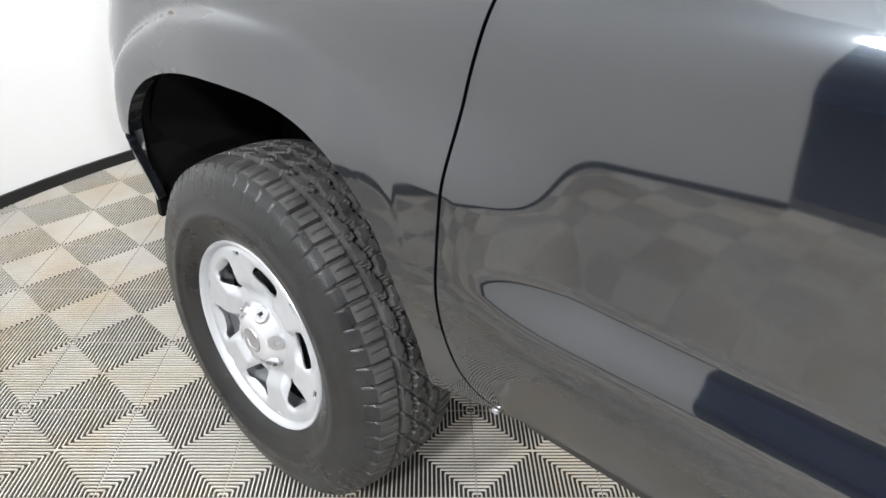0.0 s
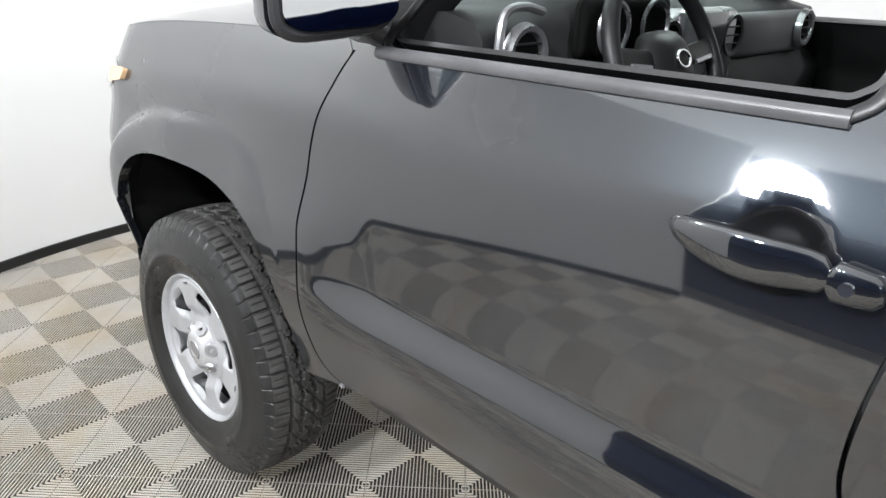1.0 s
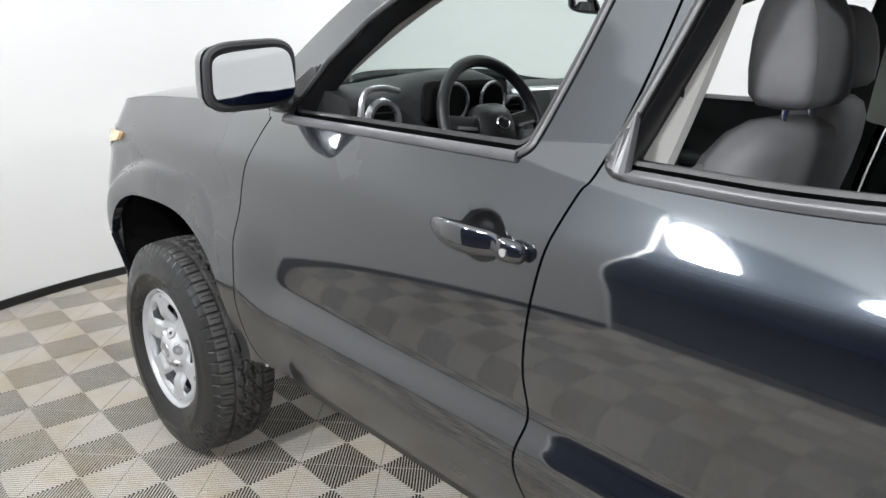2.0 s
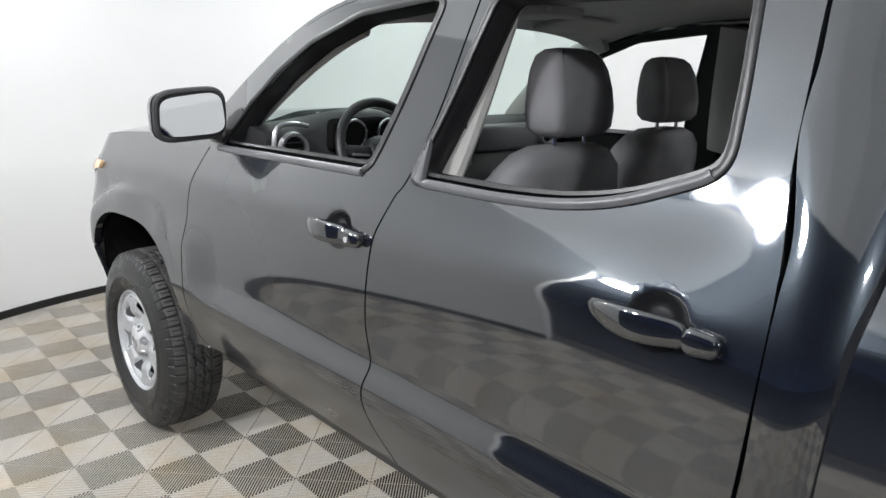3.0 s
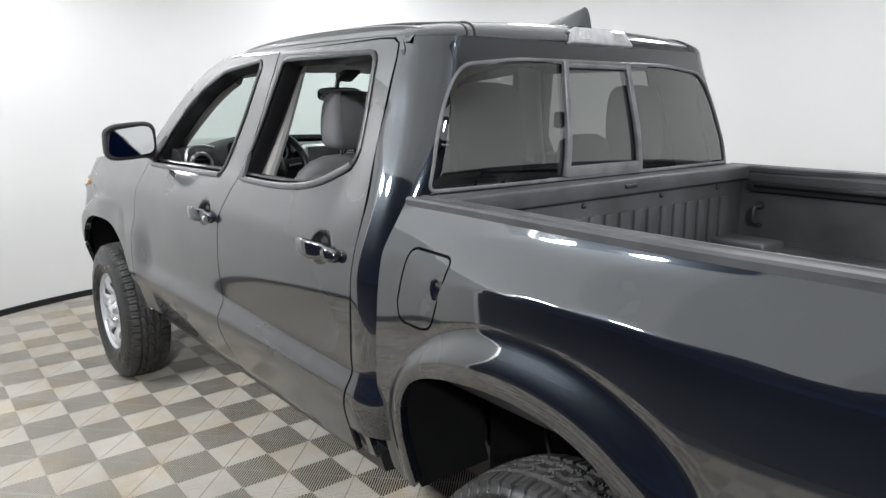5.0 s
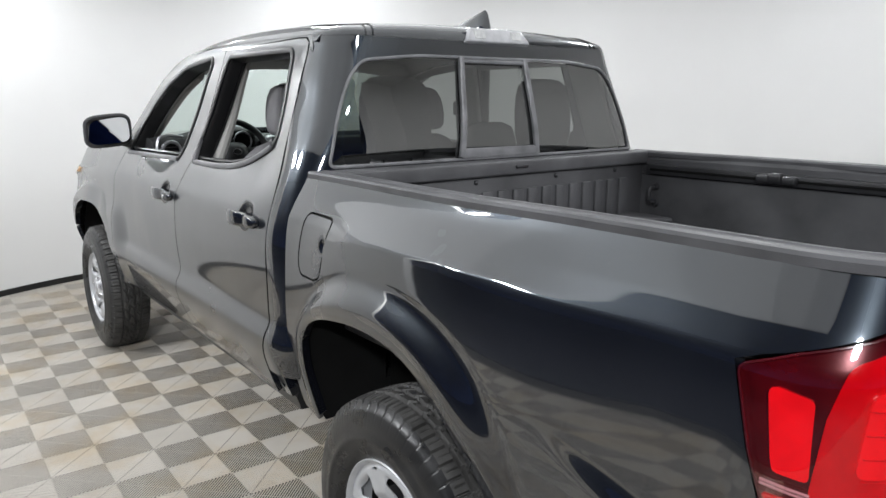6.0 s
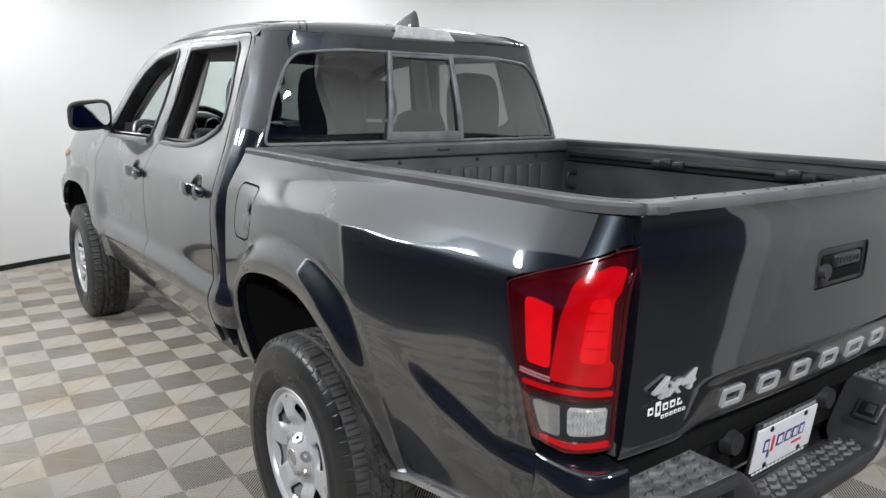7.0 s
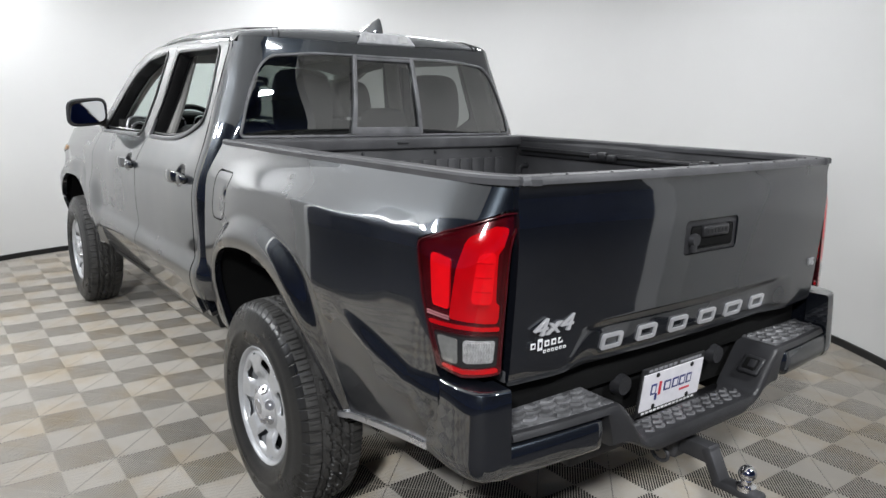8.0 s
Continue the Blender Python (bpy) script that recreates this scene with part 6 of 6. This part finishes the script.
box("console", (0.75, 0.24, 0.28), (1.30, 0.0, 0.88), DASH, dash, 0.03, 3)

wheel = empty("steering_wheel")
wheel.parent = truck
wheel["label"] = "black three-spoke steering wheel"
tilt = pose(0.985, -0.385, 1.215, 0, -24, 0)
ring = [tilt @ Vector((0, 0.183 * math.cos(a), 0.183 * math.sin(a))) for a in np.linspace(0, 2 * math.pi, 56)[:-1]]
sweep("rim", ring, circle(0.0165, 12), LEATHER, wheel, closed=True, up=[tuple(tilt.to_3x3() @ Vector((1, 0, 0)))] * 55)
secs = []
for i in range(8):
    t = i / 7
    s = (1 - 0.6 * t ** 3)
    secs.append([tilt @ Vector((-0.02 + 0.05 * t, u * s, v * s)) for u, v in squircle(0.155, 0.135, 24, 3)])
loft("airbag_cover", secs, LEATHER, wheel, angle=50)
for a0, w in ((0.12, 0.042), (math.pi - 0.12, 0.042), (-math.pi / 2, 0.05)):
    path = [tilt @ Vector((0.0, r * math.cos(a0), r * math.sin(a0))) for r in (0.05, 0.10, 0.14, 0.178)]
    sweep("spoke", path, squircle(w, 0.02, 10), LEATHER, wheel, up=[tuple(tilt.to_3x3() @ Vector((1, 0, 0)))] * 4)
for a0 in (0.12, math.pi - 0.12):
    path = [tilt @ Vector((0.013, r * math.cos(a0), r * math.sin(a0) - 0.016)) for r in (0.085, 0.12, 0.15)]
    sweep("spoke_trim", path, squircle(0.010, 0.006, 8), SATIN, wheel, up=[tuple(tilt.to_3x3() @ Vector((1, 0, 0)))] * 3, label="silver spoke trim")
emb = [tilt @ Vector((0.033, 0.023 * math.cos(a), 0.016 * math.sin(a))) for a in np.linspace(0, 2 * math.pi, 24)[:-1]]
sweep("emblem", emb, circle(0.0028, 6), CHROME, wheel, closed=True, up=[tuple(tilt.to_3x3() @ Vector((1, 0, 0)))] * 23, label="plain chrome oval emblem")
sweep("column", [Vector((0.985, -0.385, 1.205)), Vector((0.85, -0.385, 1.16))], circle(0.05, 14), DASH, wheel, up=(0, 0, 1))


def shell_loft(name, cx, cy, rows, material, parent, label="", p=3.0):
    """Stacked rounded sections: (x offset, z, width across y, depth along x)."""
    secs = []
    for dx, z, w, d in rows:
        secs.append([(cx + dx + v, cy + u, z) for u, v in squircle(w, d, 36, p)])
    return loft(name, secs, material, parent, label, angle=70)


def head_rest(cx, cy, z, parent, w=0.262, lab="grey fabric headrest"):
    rows = [(0.0, z, w * 0.62, 0.05), (0.0, z + 0.006, w * 0.84, 0.085), (0.0, z + 0.025, w * 0.96, 0.112), (-0.002, z + 0.07, w, 0.118), (-0.006, z + 0.12, w * 0.97, 0.112),
            (-0.011, z + 0.165, w * 0.90, 0.098), (-0.016, z + 0.198, w * 0.78, 0.076), (-0.019, z + 0.213, w * 0.58, 0.05), (-0.02, z + 0.218, w * 0.3, 0.02)]
    h = shell_loft("headrest", cx, cy, rows, FABRIC, parent, lab, 3.4)
    for s in (-1, 1):
        side_rows = [(dx - 0.002, zz, ww * 0.26, d * 0.90) for dx, zz, ww, d in rows[1:-1]]
        secs = [[(cx + dx + v, cy + s * (ww / 0.26 * 0.372) + u, zz) for u, v in squircle(ww * 1.03, d * 1.06, 24, 2.6)] for dx, zz, ww, d in side_rows]
        loft("side_panel", secs, FABRIC_L, h, "paler side panel", angle=70)
        seam = [Vector((cx + dx + 0.050 * d / 0.118, cy + s * ww * 0.345, zz)) for dx, zz, ww, d in rows[1:-1]]
        sweep("seam", seam, circle(0.0025, 6), DASH, h, up=(1, 0, 0))
    for s in (-1, 1):
        sweep("post", [Vector((cx, cy + s * 0.062, z - 0.05)), Vector((cx, cy + s * 0.062, z + 0.02))], circle(0.0065, 10), CHROME, parent, up=(1, 0, 0))
    return h


def front_seat(cx, cy):
    seat = empty("front_seat")
    seat.parent = truck
    seat["label"] = "grey cloth bucket seat with a headrest"
    rows = [(-0.16, 0.74, 0.46, 0.16), (-0.12, 0.85, 0.50, 0.20), (-0.08, 0.98, 0.51, 0.20), (-0.045, 1.10, 0.52, 0.185), (-0.02, 1.19, 0.50, 0.165), (-0.004, 1.255, 0.45, 0.145), (0.004, 1.295, 0.36, 0.115), (0.006, 1.315, 0.25, 0.07), (0.006, 1.320, 0.1, 0.02)]
    shell_loft("backrest", cx, cy, rows, FABRIC, seat, "grey cloth backrest")
    for s in (-1, 1):
        rows = [(-0.17, 0.80, 0.10, 0.15), (-0.13, 0.92, 0.115, 0.17), (-0.095, 1.04, 0.115, 0.165), (-0.06, 1.14, 0.105, 0.145), (-0.035, 1.21, 0.085, 0.11), (-0.02, 1.245, 0.05, 0.06)]
        shell_loft("bolster", cx, cy + s * 0.20, rows, FABRIC_L, seat, "paler bolster", 2.4)
    rows = [(0, 0.62, 0.44, 0.46), (0, 0.66, 0.50, 0.52), (0, 0.74, 0.51, 0.53), (0, 0.79, 0.47, 0.49), (0, 0.80, 0.3, 0.3)]
    shell_loft("cushion", cx - 0.375, cy, rows, FABRIC, seat)
    head_rest(cx + 0.027, cy, 1.338, seat)
    box("seat_base", (0.45, 0.42, 0.10), (cx - 0.36, cy, 0.58), DASH, seat, 0.02)
    return seat


front_seat(1.735, -0.405)
front_seat(1.55, 0.385)
bench = empty("rear_bench")
bench.parent = truck
bench["label"] = "grey cloth rear bench against the cab back"
rows = [(-0.10, 0.78, 1.28, 0.16), (-0.07, 0.92, 1.32, 0.16), (-0.03, 1.08, 1.32, 0.14), (0.0, 1.20, 1.26, 0.12), (0.01, 1.245, 1.16, 0.08), (0.012, 1.258, 1.0, 0.03)]
shell_loft("backrest", 2.50, 0.0, rows, FABRIC, bench, p=6)
rows = [(0, 0.62, 1.26, 0.42), (0, 0.70, 1.32, 0.48), (0, 0.79, 1.30, 0.46), (0, 0.80, 1.1, 0.3)]
shell_loft("cushion", 2.26, 0.0, rows, FABRIC, bench, p=6)
for y in (-0.37, 0.37):
    rows = [(0.0, 1.285, 0.20, 0.05), (0.0, 1.30, 0.255, 0.085), (0.0, 1.35, 0.280, 0.100), (-0.004, 1.43, 0.284, 0.100), (-0.008, 1.50, 0.272, 0.092),
            (-0.012, 1.545, 0.245, 0.076), (-0.016, 1.566, 0.19, 0.05), (-0.018, 1.574, 0.09, 0.02)]
    shell_loft("headrest", 2.480, y, rows, FABRIC, bench, "tall grey cloth headrest", 3.4)
    for s in (-1, 1):
        sweep("post", [Vector((2.482, y + s * 0.06, 1.24)), Vector((2.482, y + s * 0.06, 1.31))], circle(0.0065, 10), CHROME, bench, up=(1, 0, 0))
for y in (0.045,):
    rows = [(0.0, 1.262, 0.20, 0.06), (0.0, 1.28, 0.25, 0.075), (-0.004, 1.34, 0.25, 0.075), (-0.008, 1.385, 0.22, 0.06), (-0.01, 1.405, 0.13, 0.03)]
    shell_loft("headrest", 2.515, y, rows, FABRIC, bench, "low grey headrest", 3.2)

bm = bmesh.new()
n, k = 26, 14
rows = []
for i in range(n + 1):
    x = 1.06 + (2.56 - 1.06) * i / n
    rows.append([])
    for j in range(k + 1):
        y = -0.625 + 1.25 * j / k
        rows[-1].append(bm.verts.new((x, y, min(roof(x, y * 0.94)[2] - 0.040, 1.735) - 0.012 * (abs(y) / 0.62) ** 6)))
for a, b in zip(rows, rows[1:]):
    for j in range(k):
        bm.faces.new((a[j], b[j], b[j + 1], a[j + 1]))
liner = part("headliner", bm, HEADLINER, truck, "pale grey cloth headliner", angle=60)
for y in (-0.36, 0.36):
    box("sun_visor", (0.17, 0.36, 0.018), (1.20, y, 1.668), TRIM, liner, 0.008, 3, label="pale folded sun visor", m=pose(0, 0, 0, 0, -12, 0))
box("overhead_console", (0.22, 0.20, 0.03), (1.30, 0, 1.685), TRIM, liner, 0.01, 3)
rear_view = empty("rear_view_mirror")
rear_view.parent = truck
rear_view["label"] = "black inside mirror on the windscreen"
secs = []
for i in range(6):
    t = i / 5
    secs.append([(1.03 - 0.035 * t, -0.03 + u * (1 - 0.35 * t ** 2), 1.548 + v * (1 - 0.35 * t ** 2)) for u, v in squircle(0.245, 0.068, 24, 3.6)])
loft("housing", secs, PLASTIC, rear_view, angle=50)
box("glass", (0.003, 0.225, 0.052), (1.0325, -0.03, 1.548), MIRROR, rear_view, 0.001)
sweep("stalk", catmull([(1.0, -0.03, 1.575), (1.01, -0.02, 1.63), (1.03, 0, 1.655)], 4), circle(0.012, 8), PLASTIC, rear_view, up=(0, 1, 0))
box("sensor_box", (0.10, 0.09, 0.04), (1.06, 0, 1.645), DASH, rear_view, 0.01, 3, m=pose(0, 0, 0, 0, -25, 0))
sweep("grab_handle", catmull([(0.80, 0.66, 1.40), (0.84, 0.63, 1.44), (0.92, 0.615, 1.50), (0.96, 0.63, 1.53)], 5), circle(0.014, 8), TRIM, truck, up=(0, 1, 0), label="pale grab handle on the pillar")
for sgn in (-1, 1):
    belt = [(1.66, sgn * 0.70, 1.46), (1.67, sgn * 0.705, 1.20), (1.68, sgn * 0.71, 0.80)]
    sweep("seat_belt", belt, [(-0.022, -0.001), (-0.022, 0.001), (0.022, 0.001), (0.022, -0.001)], DASH, truck, up=[(0, 1, 0)] * 3, label="black seat belt")
    box("belt_guide", (0.05, 0.03, 0.07), (1.665, sgn * 0.70, 1.47), DASH, truck, 0.01, 3)
box("back_trim", (0.02, 1.30, 0.50), (2.60, 0, 1.03), DASH, truck, 0.005)

# ---- the floor: square snap-together tiles of diagonal ribs over dark ground ----
FLOOR_TURN = -0.0125
CELL = 0.2
PITCH = CELL * math.sqrt(2) / 28


def floor_pose(i, j):
    """Pose of the tile whose lower corner is cell (2i, 2j)."""
    c, s = math.cos(FLOOR_TURN), math.sin(FLOOR_TURN)
    lx, ly = 2 * CELL * i, -1.02 + 2 * CELL * j
    return Matrix.Translation((c * lx - s * ly, s * lx + c * ly - 0.03, 0)) @ Matrix.Rotation(FLOOR_TURN, 4, "Z")


def tile_data():
    """Vertices and faces of one tile: four cells whose ribs run along one diagonal or the other, with a cross bar."""
    verts, faces = [], []

    def slab(quad, z0, z1):
        k = len(verts)
        verts.extend([(x, y, z1) for x, y in quad] + [(x, y, z0) for x, y in quad])
        faces.append((k, k + 1, k + 2, k + 3))
        for a in range(4):
            b = (a + 1) % 4
            faces.append((k + a, k + 4 + a, k + 4 + b, k + b))

    half = CELL * math.sqrt(2) / 2
    for ci in (0, 1):
        for cj in (0, 1):
            dark = (ci + cj) % 2 == 0
            cx, cy = CELL * (ci + 0.5), CELL * (cj + 0.5)
            d = Vector((-1, 1)).normalized() if dark else Vector((1, 1)).normalized()
            n = Vector((-d.y, d.x))
            w = PITCH * 0.15
            for k in range(-13, 14):
                o = PITCH * k
                reach = half - abs(o) - 0.0006
                if reach < 0.006:
                    continue
                for a, b in ((-reach, -0.0019), (0.0019, reach)):
                    p, q = Vector((cx, cy)) + n * o + d * a, Vector((cx, cy)) + n * o + d * b
                    quad = [p - n * w, q - n * w, q + n * w, p + n * w]
                    if (quad[1] - quad[0]).cross(quad[2] - quad[1]) < 0:
                        quad = quad[::-1]
                    slab(quad, -0.0040, 0.0)
            p, q = Vector((cx, cy)) - n * half, Vector((cx, cy)) + n * half
            quad = [p - d * 0.0009, p + d * 0.0009, q + d * 0.0009, q - d * 0.0009]
            if (quad[1] - quad[0]).cross(quad[2] - quad[1]) < 0:
                quad = quad[::-1]
            slab(quad, -0.0040, -0.0034)
    return verts, faces


ground = box("ground", (26.0, 21.2, 0.2), (3, -1.5, -0.1047), UNDER, bevel=0)
tagged(ground, "dark dusty concrete under the floor tiles", "ground", kind="structure")
hall_floor = box("floor_hall", (24.0, 8.6, 0.03), (3, -7.56, -0.012), HALL_FLOOR, bevel=0)
tagged(hall_floor, "dark sealed floor of the unlit hall", "floor", kind="structure")
floor_root = empty("floor")
tagged(floor_root, "grey-white ribbed plastic floor tiles in a checker pattern", "floor", kind="structure")
tv, tf = tile_data()
tile_me = bpy.data.meshes.new("floor_tile")
tile_me.from_pydata(tv, [], tf)
tile_me.materials.append(TILE)
rest_v, rest_f, near = [], [], []
for i in range(-6, 20):
    for j in range(-13, 10):
        m = floor_pose(i, j)
        c = m @ Vector((CELL, CELL, 0))
        ex, ey = (c.x - ROOM_X) / (ROOM_A + 0.25), (c.y - ROOM_Y) / (ROOM_B + 0.25)
        deg = math.degrees(math.atan2((c.y - ROOM_Y) / ROOM_B, (c.x - ROOM_X) / ROOM_A)) % 360
        if ex * ex + ey * ey > 1 and WALL_FROM - 1 < deg < WALL_TO + 1:
            continue
        if c.y < -3.2 or c.x > 5.0 or (c.x > 4.5 and c.y < -1.2):
            continue
        if ex * ex + ey * ey <= 1 and c.y < 2.2 and not (c.x > 4.9 and c.y < -1.6) and len(near) < 300:
            near.append(m)
        else:
            k = len(rest_v)
            rest_v.extend([tuple(m @ Vector(v)) for v in tv])
            rest_f.extend([tuple(k + a for a in f) for f in tf])
for m in near:
    ob = new("tile", tile_me)
    ob.parent = floor_root
    ob.matrix_local = m
far = raw("tile_field", rest_v, rest_f, TILE, floor_root, angle=None)
tagged(far, kind="stuff")
